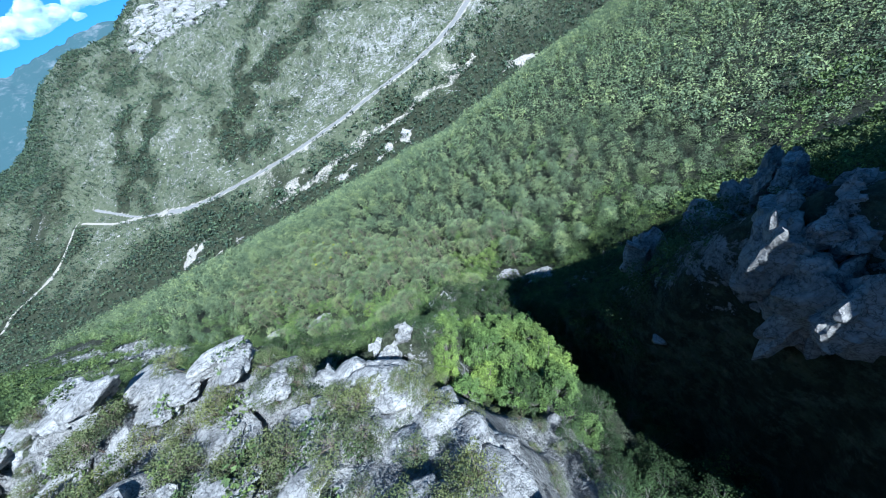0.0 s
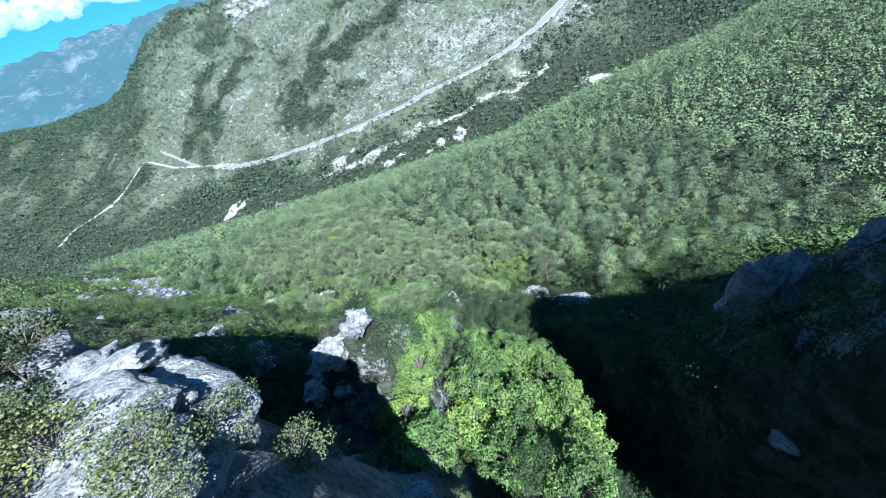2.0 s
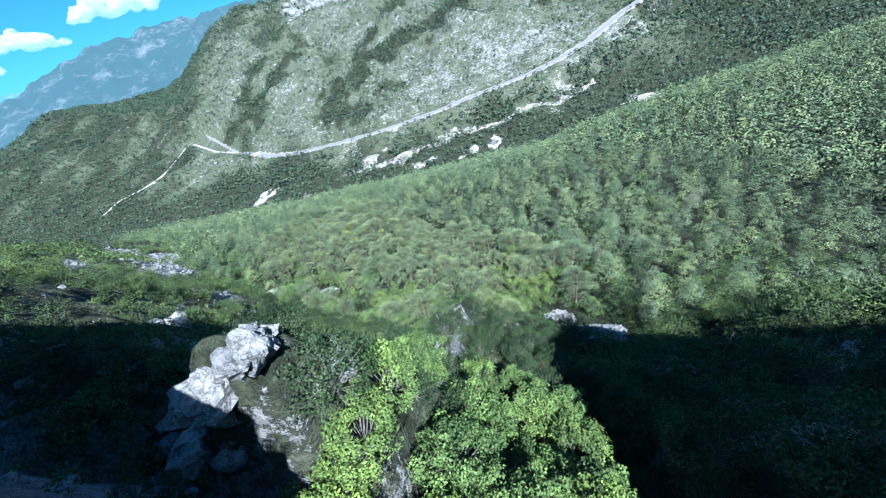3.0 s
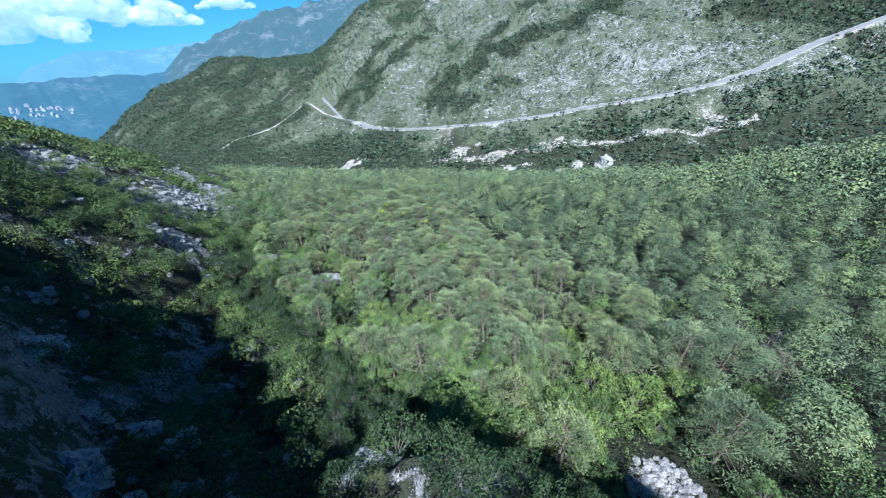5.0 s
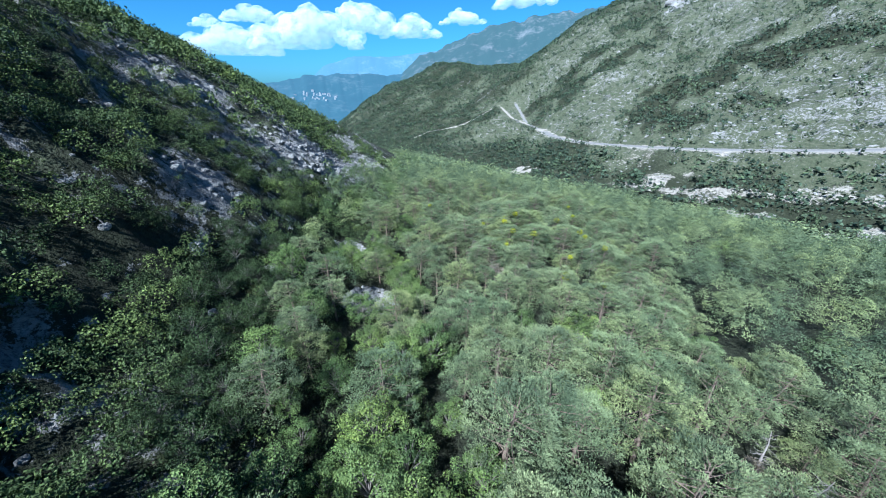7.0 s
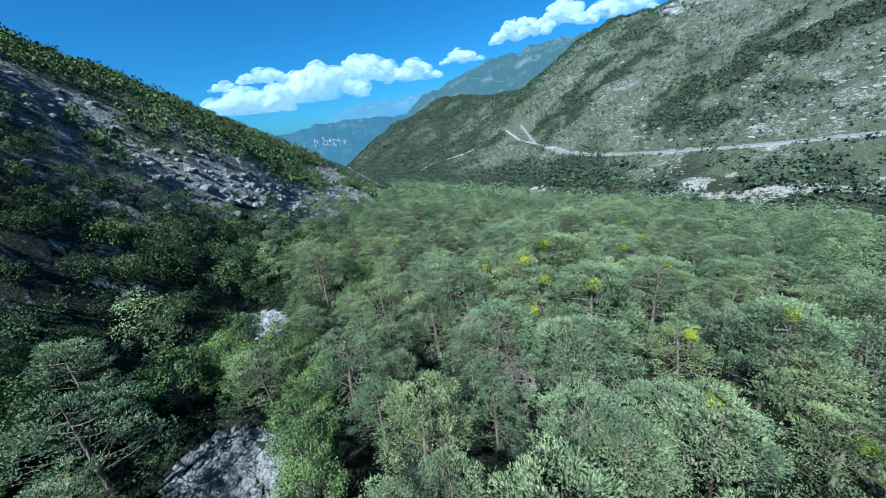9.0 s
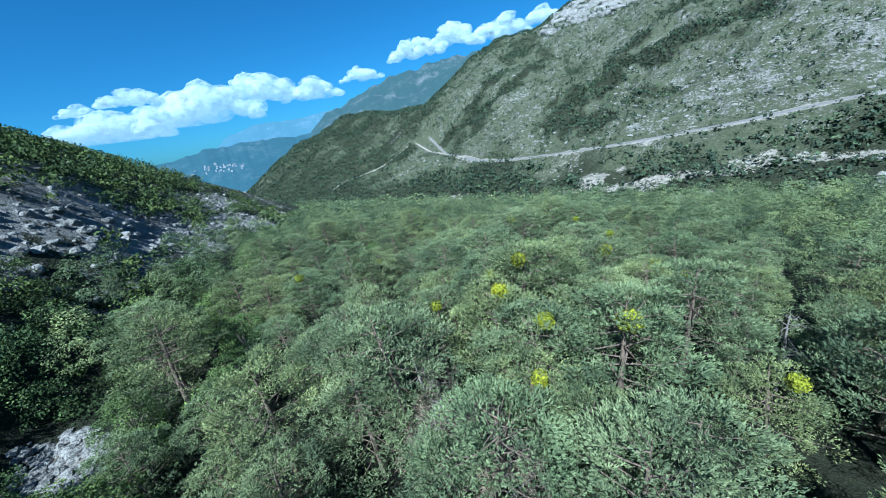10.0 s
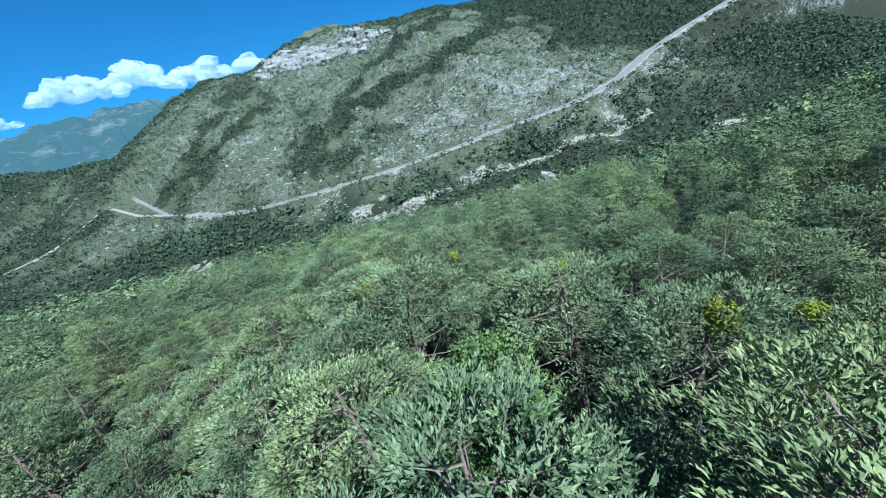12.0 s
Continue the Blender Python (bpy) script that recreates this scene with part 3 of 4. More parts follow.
# gaps in the wood: x, y, radius
GLADES = [(-20, 197, 1.8), (-36, 208, 2.0), (13, 159, 1.4), (61, 124, 3.5), (-88, 192, 2.0), (-22, 205, 1.8), (22, 214, 2.2), (-41, 179, 1.6), (-35.5, 175.5, 1.6), (-29.5, 174.5, 1.2), (-24, 190, 1.8), (-40, 208, 2.0), (36, 134, 2.6), (12, 154, 2.4)]
FLIGHT = [(14, 106, 0), (2, 122, 0), (-12, 142, 0), (-30, 163, 0), (-47, 195, 0), (-62, 222, 0)]

wx, wy = scatter(rng, -390, 500, 55, 470, 6.0, .42)
_, wd = near_mountain(wx, wy)
wr, wside, _ = to_line(wx, wy, RIVER)
keep = (wd < 6) & (wside > 0) & (wr > 14) & (np.random.default_rng(19).random(len(wx)) > .015)
for gx, gy, gr in GLADES:
    keep &= np.hypot(wx - gx, wy - gy) > gr
for (sx, sy, rx, ry, much) in CLEARINGS:
    keep &= np.hypot((wx - sx) / (rx + 1), (wy - sy) / (ry + 1)) > 1
wx, wy = wx[keep], wy[keep]
wz = height(wx, wy)
near_d, _, _ = to_line(wx, wy, FLIGHT)
order = np.argsort(near_d)
wx, wy, wz, near_d, wd = wx[order], wy[order], wz[order], near_d[order], wd[keep][order]
broad = (rng.random(len(wx)) < np.where(wd > -20, 0.60, 0.05))
size = rng.uniform(0.78, 1.44, len(wx)) * (1 + .12 * fractal(wx, wy, 40, 2, 17)) * (1 + .40 * np.exp(-((wx - 20) / 50) ** 2 - ((wy - 95) / 32) ** 2))
turns = rng.uniform(0, 6.28, len(wx))
HERO = 385


def tree_kind(name, label, category, group, wood, crown, bark, leaf):
    t = tagged(new(name, None), label, category, group)
    tr = new("trunk", mesh_of("trunk", *wood, [bark], smooth=True))
    cr = new("crown", mesh_of("crown", *crown, [leaf]))
    tr.parent = cr.parent = t
    return t


pines = [tree_kind("pine_tree", "grey-green mountain pine in dense forest", "pine tree", "pines of the bench",
                   *pine_shape(100 + k, 8.2 + k * .35, 7.2, 66, 92, .24, .15, .32, .70), BARK, PINE) for k in range(5)]
oaks = [tree_kind("oak_tree", "bright green downy oak among the pines", "oak tree", "oaks at the foot of the cliff",
                  *oak_shape(200 + k, 7.0, 6.0, 5200, .165, 34), OAK_BARK, WOOD_OAK) for k in range(3)]
used = set()
for i in range(HERO):
    kinds = oaks if broad[i] else pines
    k = int(rng.integers(len(kinds)))
    m = Matrix.LocRotScale((wx[i], wy[i], wz[i]), Euler((0, 0, turns[i])), None)
    first = kinds[k]
    if first not in used:
        used.add(first)
        first.matrix_world = m
        t = first
    else:
        t = copy_thing(first, m)
    t.scale = (size[i],) * 3

mid = [dome_shape(300 + k, 8.6 + .5 * k, 5.4, 34, 44, .29, .2) for k in range(6)] + [oak_shape(310 + k, 7, 5.8, 1100, .22, 26)[1] for k in range(3)]
far_mid = [dome_shape(315 + k, 8.8 + .5 * k, 5.4, 26, 36, .36, .2) for k in range(6)] + [oak_shape(318 + k, 7, 5.8, 700, .29, 22)[1] for k in range(3)]
low = [dome_shape(320 + k, 9.0 + .5 * k, 5.5, 20, 22, .44, .24) for k in range(6)] + [oak_shape(330 + k, 7, 5.8, 260, .48, 14)[1] for k in range(2)]
faint = [dome_shape(335 + k, 9.0 + .5 * k, 5.6, 12, 5, 1.05) for k in range(6)] + [oak_shape(345 + k, 7, 5.8, 100, .80, 12)[1] for k in range(2)]
sel = np.arange(HERO, len(wx))
isnear = near_d[sel] < 76
midway = ~isnear & ((near_d[sel] < 108) | (np.hypot(wx[sel] - 18, wy[sel] - 122) < 92))
fairly = ~isnear & ~midway & (np.hypot(wx[sel] - 35, wy[sel] - 130) < 120)
a = sel[isnear]
shares, grown = [], []
for kinds_, group_ in ((mid, a), (far_mid, sel[midway]), (low, sel[fairly]), (faint, sel[~isnear & ~midway & ~fairly])):
    n_oak = len(kinds_) - 6
    for leafy in (False, True):
        g = group_[broad[group_] == leafy]
        pick = 6 + rng.integers(0, n_oak, len(g)) if leafy else rng.integers(0, 6, len(g))
        shares.append(planted(kinds_, wx[g], wy[g], wz[g], size[g], turns[g], pick))
        grown.append((kinds_, pick))
tagged(new("pine_forest", tinted(mesh_of("pine_forest", *joined(shares[0::2]), [FAR_PINE]), [g[0] for g in grown[0::2]], [g[1] for g in grown[0::2]], 23, 4)), "dense grey-green pine forest covering the valley bench", "forest", kind="stuff")
tagged(new("oak_wood", tinted(mesh_of("oak_wood", *joined(shares[1::2]), [FAR_OAK]), [g[0] for g in grown[1::2]], [g[1] for g in grown[1::2]], 29, 4)), "dark green oak wood along the foot of the mountain", "wood", kind="stuff")

# bushes of the far side
bx, by = scatter(rng, -1000, 900, 430, 1300, 6.6)
br, bside, _ = to_line(bx, by, RIVER)
rd = np.minimum(to_line(bx, by, ROAD)[0], np.minimum(to_line(bx, by, LANE)[0], to_line(bx, by, TRACK)[0] + 2))
wd_ = wooded(bx, by)
dens = np.clip(0.50 + .38 * fractal(bx, by, 30, 3, 79), .15, 1) + 0.50 * wd_
for (sx, sy, rx, ry, much) in SCARS:
    dens = dens * np.where(np.hypot((bx - sx) / rx, (by - sy) / ry) < .95, .12, 1)
kp = (bside < 0) & (rng.random(len(bx)) < dens) & (rd > 11.5) & (br > 6)
bw = wd_[kp]
bx, by = bx[kp], by[kp]
bz = height(bx, by)
bush = [oak_shape(340 + k, 4.6, 4.4, 8, 2.4, 4)[1] for k in range(5)]
ox, oy = scatter(rng, -1800, 900, 700, 1900, 12)
ok_ = ((ox < -990) | (oy > 1290)) & (to_line(ox, oy, RIVER)[1] < 0) & (rng.random(len(ox)) < .45 + .5 * wooded(ox, oy)) & (np.hypot(ox + 80, (oy - 1450) * 1.1) > 110)
bx, by, bw = np.concatenate([bx, ox[ok_]]), np.concatenate([by, oy[ok_]]), np.concatenate([bw, np.full(ok_.sum(), 1.4)])
# taller trees on the bank below the road
tx, ty = scatter(rng, -330, 640, 520, 760, 6.5)
td, tside, _ = to_line(tx, ty, ROAD)
tk = (tside > 0) & (td > 27) & (td < 72) & (rng.random(len(tx)) < .45 + .4 * fractal(tx, ty, 45, 3, 85))
for (sx, sy, rx, ry, much) in SCARS:
    tk &= np.hypot((tx - sx) / rx, (ty - sy) / ry) > 1.2
bx, by, bw = np.concatenate([bx, tx[tk]]), np.concatenate([by, ty[tk]]), np.concatenate([bw, rng.uniform(.8, 1.5, tk.sum())])
bz = height(bx, by)
bgrow, bspin, bpick = rng.uniform(.35, 1.0, len(bx)) ** 1.5 + .25 + .62 * bw, rng.uniform(0, 6.28, len(bx)), rng.integers(0, 5, len(bx))
hill = planted(bush, bx, by, bz, bgrow, bspin, bpick)
tagged(new("hillside_scrub", tinted(mesh_of("hillside_scrub", *hill, [BUSH]), bush, bpick, 31)), "dark scrub and small oaks dotting the dry mountainside", "scrub", kind="stuff")



# ---- the cliff and the near slopes ----
def rock_shape(seed, sx, sy, sz, level=5, rough=0.42):
    """A weathered limestone block: a ball cut by random planes, then roughened."""
    rng = np.random.default_rng(seed)
    bm = bmesh.new()
    bmesh.ops.create_icosphere(bm, subdivisions=level, radius=1.0)
    v = np.array([p.co[:] for p in bm.verts])
    t = np.array([[p.index for p in f.verts] for f in bm.faces])
    bm.free()
    for _ in range(12 if rough > .3 else 6):
        n = unit(rng.normal(size=3)[None] * (1, 1, .7))[0]
        h = rng.uniform(.40, .80) if rough > .3 else rng.uniform(.55, .9)
        over = np.maximum(v @ n - h, 0)
        v = v - over[:, None] * n * .85
    v = v + .07 * min(1, rough / .42) * np.sign(np.sin(v[:, 2:3] * 11 + 2 * v[:, 0:1])) * np.array([v[:, 0], v[:, 1], 0 * v[:, 0]]).T
    r = 1 + rough * (ridged(v[:, 0] * 3 + seed, v[:, 1] * 3 + v[:, 2] * 2.1, 2.2, 4, seed) * .5) + rough * .35 * fractal(v[:, 0] * 9, v[:, 2] * 9 + v[:, 1] * 5, 2.0, 3, seed + 9)
    v = v * r[:, None] * np.array([sx, sy, sz])
    return v, t


def limestone_material(name, tone):
    m, nt, b = material(name, 0.93)
    pos = position(nt)
    c = mix(nt, 1.0, rock_colour(nt, pos), (tone, tone, tone), 'MULTIPLY')
    lichen = ramp(nt, noise_tex(nt, pos, 0.8, 8, 0.7), (0.60, (0, 0, 0)), (0.70, (1, 1, 1)))
    c = mix(nt, lichen, c, (0.13, 0.13, 0.12))
    nt.links.new(c, b.inputs["Base Color"])
    bump(nt, b, math_node(nt, 'ADD', noise_tex(nt, pos, 1.1, 8, 0.7), noise_tex(nt, pos, 5.0, 6)), 0.9, 0.35)
    return m


LIMESTONE = limestone_material("limestone", 1.08)
# greyer copy, also used to darken stone that stands in shade
GREY_LIMESTONE = limestone_material("grey_limestone", .95)


def outcrop(k, x, y, dz, sx, sy, sz, turn, label="weathered pale grey limestone outcrop on the cliff", blocks=6, level=3, lean=0, rough=.42, stone=None):
    """Several broken blocks that make up one outcrop."""
    r_ = np.random.default_rng(k)
    ob = tagged(new("limestone_outcrop", None), label, "rock", "outcrops of the cliff")
    for j in range(blocks):
        f = r_.uniform(.38, .72)
        v, t = rock_shape(k * 10 + j, sx * f, sy * f, sz * f * r_.uniform(.8, 1.3), level, rough)
        b = new("block", mesh_of("block", v, t, [stone or LIMESTONE], smooth=rough < .3))
        b.parent = ob
        b.matrix_local = pose(r_.uniform(-.6, .6) * sx, r_.uniform(-.6, .6) * sy, r_.uniform(-.35, .35) * sz, lean + r_.normal() * 5, r_.normal() * 5, math.degrees(j * 1.1) if lean == 0 else r_.normal() * 25)
    ob.matrix_world = pose(x, y, float(height(x, y)) + dz, 0, 0, turn)
    return ob


OUTCROPS = [(-12.5, 38, -.3, 2.6, 2.0, 2.2, 60), (-9.3, 37.4, 0, 3.0, 2.2, 2.4, 15), (-6, 37.6, -.3, 2.4, 1.8, 2.0, 40), (-3, 38.6, -.4, 2.0, 1.6, 1.6, 80), (-15.5, 39.5, -.4, 2.2, 1.6, 1.6, 30), (36, 29, 2, 3.6, 3.4, 6.5, 30),
            (45, 25, 1, 6.5, 4.6, 7.0, 40), (55, 27, 1, 6.0, 4.0, 6.0, 20), (3, 78, .6, 3.2, 2.0, 1.8, 10),
            (-1, 79, .4, 2.0, 1.6, 1.5, 70), (-26, 75, .5, 3.0, 2.2, 2.0, 15), (-20, 78, .2, 2.2, 1.6, 1.5, 60), (-17, 66, .4, 3.0, 2.0, 2.2, 33), (-12, 64, .2, 2.4, 1.8, 1.6, 90),
            (-20, 82, .2, 2.0, 1.4, 1.3, 120), (-33, 60, 0, 4.2, 3.0, 3.6, 45), (-21, 112, .2, 1.8, 1.4, 1.3, 5), (-40, 98, .3, 2.6, 1.8, 2.2, 15), (-62, 96, .3, 2.4, 1.8, 2.0, 75),
            (-30, 77, .2, 4.2, 2.6, 3.4, 20), (-22, 74, .2, 3.6, 2.4, 3.0, 50), (-40, 84, .2, 4.4, 2.8, 3.6, 30), (-51, 88, .2, 4.0, 2.8, 3.4, 15), (-35, 85, .2, 3.0, 2.0, 2.4, 70), (-15, 71, .2, 3.4, 2.2, 2.6, 35), (-28, 84, .2, 2.6, 2.0, 2.0, 5),
            (-69, 127, .3, 2.2, 1.6, 1.6, 30), (-48, 78, 0, 4.0, 2.8, 3.4, 100), (70, 40, 0, 6.0, 4.0, 5.0, 0)]
for k, o in enumerate(OUTCROPS):
    outcrop(500 + k, *o, stone=GREY_LIMESTONE if o[0] > 25 else LIMESTONE)
outcrop(590, 119, 503, 0, 9, 6, 9, 20, "white eroded cliff on the far river bank", 7, 3, 0, .3)
outcrop(591, 87, 498, 0, 4, 4, 4, 60, "white eroded cliff on the far river bank", 4, 3, 0, .3)
outcrop(592, 5, 508, 0, 6, 4, 3, 10, "white eroded cliff on the far river bank", 5, 3, 0, .3)
# the crag over the shelf and the shaded tower across the ravine
for k, (x_, y_, z_, sx_, sy_, sz_, tu_) in enumerate([(29.5, 8, 61, 3.4, 4.5, 7, 30), (30.5, 6, 67, 4, 5, 6, 80), (31, 13, 66, 4, 4.5, 7, 25), (34, 9, 71, 4, 4, 5, 60), (48, 20, 62, 3.2, 3, 6.5, 20), (45, 17, 63, 2.6, 2.4, 5, 70)]):
    outcrop(960 + k, x_, y_, z_ - float(height(x_, y_)), sx_, sy_, sz_, tu_, "craggy limestone buttress in shade above the ravine", 8, 4, 0, .34, GREY_LIMESTONE)
# the layered slabs of the shelf, their beds dipping towards the drop
SLABS = [(-4, 12, 3.0, 2.4, 1.0), (-5, 16, 4.2, 2.6, 1.1), (-7, 19.5, 4.0, 2.4, 1.0), (-11, 23.5, 4.4, 2.6, 1.1), (-15.5, 26.5, 4.2, 2.4, 1.1), (-20, 29, 4.6, 2.6, 1.4), (-26, 31.5, 4.8, 2.8, 1.3),
         (-33, 34, 5.0, 3.0, 1.4), (-42, 37, 5.4, 3.0, 1.4), (-5, 12, 3.6, 2.2, .9), (-9, 15, 3.4, 2.4, .9), (-14, 21, 3.6, 2.2, .9), (-20, 24, 4.0, 2.6, 1.0), (-27, 26, 4.2, 2.8, 1.1),
         (-36, 29, 4.6, 3.0, 1.2), (-7, 9, 3.0, 2.0, .8), (-13, 15, 3.4, 2.2, .9), (-19, 18, 3.6, 2.4, .9), (-30, 20, 4.2, 2.6, 1.0), (-22, 12, 3.4, 2.4, .9), (-3, 5, 2.2, 1.6, .9)]
for k, (x_, y_, sx_, sy_, sz_) in enumerate(SLABS):
    outcrop(900 + k, x_, y_, .1, sx_, sy_, sz_, 140 + (k * 37) % 40 - 20, "rounded slab of pale limestone on the cliff edge", 5, 4, 9, .20)

# the long smooth ridge of slabs along the edge of the gully
for k, (x_, y_, z_, sx_, sy_, sz_, tu_) in enumerate([(-8.5, 22.5, 74.6, 5.0, 2.2, 1.8, 118), (-6.2, 17.8, 75.2, 4.6, 2.2, 1.8, 112), (-4.9, 14.2, 75.0, 4.2, 2.0, 1.7, 108), (-3.6, 10.8, 75.2, 4.2, 2.2, 1.9, 104), (-2.6, 7.2, 76.0, 4.0, 2.4, 2.0, 100), (-12.5, 25.5, 75.4, 4.8, 2.2, 1.8, 135)]):
    outcrop(985 + k, x_, y_, z_ - float(height(x_, y_)), sx_, sy_, sz_, tu_, "rounded slab of pale limestone on the cliff edge", 5, 4, 6, .16)

# broken rock of the open hillside
rx, ry = scatter(rng, -330, 40, 20, 330, 2.3)
_, rd_ = near_mountain(rx, ry)
hr = bare_bands(rx, ry)
hr = hr + .35 * (1 - step(4, 22, dc_of(rx, ry))) + .05
kp = (rd_ > 3) & (rng.random(len(rx)) < hr * 1.0)
rx, ry = rx[kp], ry[kp]
stones = [rock_shape(560 + k, 1.0, .8, .62, 2, .3) for k in range(6)]
rubble = planted(stones, rx, ry, height(rx, ry) - .22, rng.uniform(.35, 1.25, len(rx)) ** 1.5 + .15, rng.uniform(0, 6.28, len(rx)), rng.integers(0, 6, len(rx)))
tagged(new("hillside_rocks", mesh_of("hillside_rocks", *rubble, [GREY_LIMESTONE])), "broken pale limestone scattered over the scrubby hillside", "rocks", kind="stuff")

# loose scree of the clearings
px_, py_ = [], []
for (sx, sy, rx_, ry_, much) in CLEARINGS:
    n_ = int(rx_ * ry_ * 9)
    a_, r_ = rng.uniform(0, 6.28, n_), np.sqrt(rng.uniform(0, 1, n_)) * .92
    px_.append(sx + rx_ * r_ * np.cos(a_))
    py_.append(sy + ry_ * r_ * np.sin(a_))
px_, py_ = np.concatenate(px_), np.concatenate(py_)
pebbles = [rock_shape(540 + k, .55, .42, .30, 1, .3) for k in range(5)]
scree = planted(pebbles, px_, py_, height(px_, py_), rng.uniform(.35, 1.5, len(px_)) ** 1.4, rng.uniform(0, 6.28, len(px_)), rng.integers(0, 5, len(px_)))
tagged(new("scree_stones", mesh_of("scree_stones", *scree, [GREY_LIMESTONE])), "loose pale limestone rubble in forest clearings", "scree", kind="stuff")

# ledges and broken crags of the far side
fx, fy, fs = [], [], []
for (sx, sy, rx_, ry_, much) in SCARS:
    n_ = int(6 + rx_ * ry_ / 40)
    fx.append(sx + rng.normal(size=n_) * rx_ * .55)
    fy.append(sy + rng.normal(size=n_) * ry_ * .55)
    fs.append(rng.uniform(.3, .8, n_))
lx, ly = scatter(rng, -420, 460, 560, 900, 8)
keep_ = (rng.random(len(lx)) < .25 + .6 * np.exp(-((lx - 230) / 210) ** 2 - ((ly - 690) / 60) ** 2) - .5 * wooded(lx, ly)) & (to_line(lx, ly, ROAD)[0] > 13) & (to_line(lx, ly, RIVER)[0] > 130)
fx.append(lx[keep_])
fy.append(ly[keep_])
fs.append(rng.uniform(.35, 1.15, keep_.sum()) ** 1.3)
cx_, cy_ = scatter(rng, -260, 110, 1290, 1600, 16)
kc = rng.random(len(cx_)) < .5
fx.append(cx_[kc])
fy.append(cy_[kc])
fs.append(rng.uniform(3, 7, kc.sum()))
fx, fy, fs = np.concatenate(fx), np.concatenate(fy), np.concatenate(fs)
crags = [rock_shape(580 + k, 3.6, 1.5, 1.5, 2, .4) for k in range(6)]
far_rock = planted(crags, fx, fy, height(fx, fy) - .25 * fs, fs, rng.normal(size=len(fx)) * .5, rng.integers(0, 6, len(fx)))
tagged(new("far_crags", mesh_of("far_crags", *far_rock, [GREY_LIMESTONE])), "pale limestone ledges and crags of the far mountainside", "rocks", kind="stuff")

# scrub and oaks of the near slopes
sx_, sy_ = scatter(rng, -420, 240, -30, 420, 3.3)
_, sd = near_mountain(sx_, sy_)
crest_d = dc_of(sx_, sy_)
hr2 = bare_bands(sx_, sy_)
dens = np.where(sx_ < -90, .88, 1.15) + .3 * fractal(sx_, sy_, 26, 3, 81) - 1.0 * hr2 - .30 * (1 - step(3, 14, crest_d)) - .55 * np.exp(-((to_line(sx_, sy_, SCARP)[0] - 3) / 7) ** 2)
kp = (sd > 5) & (sy_ > -6) & (sx_ < 130) & (np.hypot((sx_ - 43) / 8, (sy_ - 84) / 9) > 1) & (np.hypot((sx_ + 52) / 8, (sy_ - 152) / 7) > 1) & (sd < 150) & (sx_ > -340) & (np.hypot(sx_, sy_ - 60) < 330) & (rng.random(len(sx_)) < dens) & ((np.abs(sx_ - 32) > 11) | (sy_ > 20)) & (np.hypot(sx_ + 9, sy_ - 37) > 5.5)
sx_, sy_, sd = sx_[kp], sy_[kp], sd[kp]
sz_ = height(sx_, sy_)
SLOPE_WAY = [(2, 4, 0), (8, 30, 0), (12, 85, 0), (-20, 120, 0), (-60, 140, 0)]
sdist, _, _ = to_line(sx_, sy_, SLOPE_WAY)
o = np.argsort(sdist)
sx_, sy_, sz_, sdist, sd = sx_[o], sy_[o], sz_[o], sdist[o], sd[o]
slope_oaks = [tree_kind("oak_bush", "low bright green oak on the rocky slope", "oak bush", "oak scrub of the slope", *oak_shape(600 + k, 4.6, 4.8, 2600, .155, 34), OAK_BARK, SLOPE_LEAF) for k in range(3)]
shrubs = [tree_kind("juniper_shrub", "olive-green juniper shrub rooted in limestone", "shrub", "junipers of the cliff", *oak_shape(620 + k, 1.8, 2.5, 1500, .09, 30), BARK, SCRUB) for k in range(3)]
gully_oak = tree_kind("oak_tree", "large sunlit bright green oak filling the gully", "oak tree", "oaks of the gully", *oak_shape(690, 8.5, 7.6, 6600, .26, 55), OAK_BARK, OAK)
for k, (gx, gy, gs) in enumerate([(4, 27, 1.0), (8, 22, .9), (1, 31, .9), (7, 32, 1.05), (3, 37, 1.0), (9, 39, .9), (-2, 36, .75), (5, 43, 1.1), (-3, 28, .8), (1, 46, .85), (9, 47, 1.0), (6, 53, .9), (12, 54, .8), (-2, 52, .7), (10, 29, .9), (8, 17, .7), (12, 31, 1.2), (14, 36, 1.2), (10, 25, 1.0), (15, 42, 1.1), (-5, 33, .9), (13, 47, 1.1), (-1, 41, .9), (17, 49, 1.0)]):
    m = pose(gx, gy, float(height(gx, gy)), 0, 0, 77 * k)
    t = gully_oak if k == 0 else copy_thing(gully_oak, m)
    t.matrix_world = m
    t.scale = (gs,) * 3
# oaks in the dark ravines on both sides of the gully
for k in range(70):
    if k < 42:
        gx, gy = rng.uniform(12, 27), rng.uniform(20, 58)
    else:
        gx, gy = rng.uniform(-34, -2), rng.uniform(34, 62)
        d_, s_, _ = to_line(np.array(gx), np.array(gy), CREST)
        if d_ * s_ > -5:
            continue
    t = copy_thing(slope_oaks[k % 3], pose(gx, gy, float(height(gx, gy)) - .2, 0, 0, 41 * k))
    t.scale = (rng.uniform(.8, 1.3),) * 3
used2 = set()
tall_here = (dc_of(sx_, sy_) > 9) & ~((sx_ < 2) & (sy_ < 30)) & (rng.random(len(sx_)) < np.where(sx_ < -105, .62, .85))
for i in range(min(330, len(sx_))):
    kinds = slope_oaks if tall_here[i] else shrubs
    first = kinds[int(rng.integers(3))]
    m = Matrix.LocRotScale((sx_[i], sy_[i], sz_[i]), Euler((0, 0, rng.uniform(0, 6.28))), None)
    if first not in used2:
        used2.add(first)
        first.matrix_world = m
        t = first
    else:
        t = copy_thing(first, m)
    t.scale = (rng.uniform(.65, 1.25),) * 3
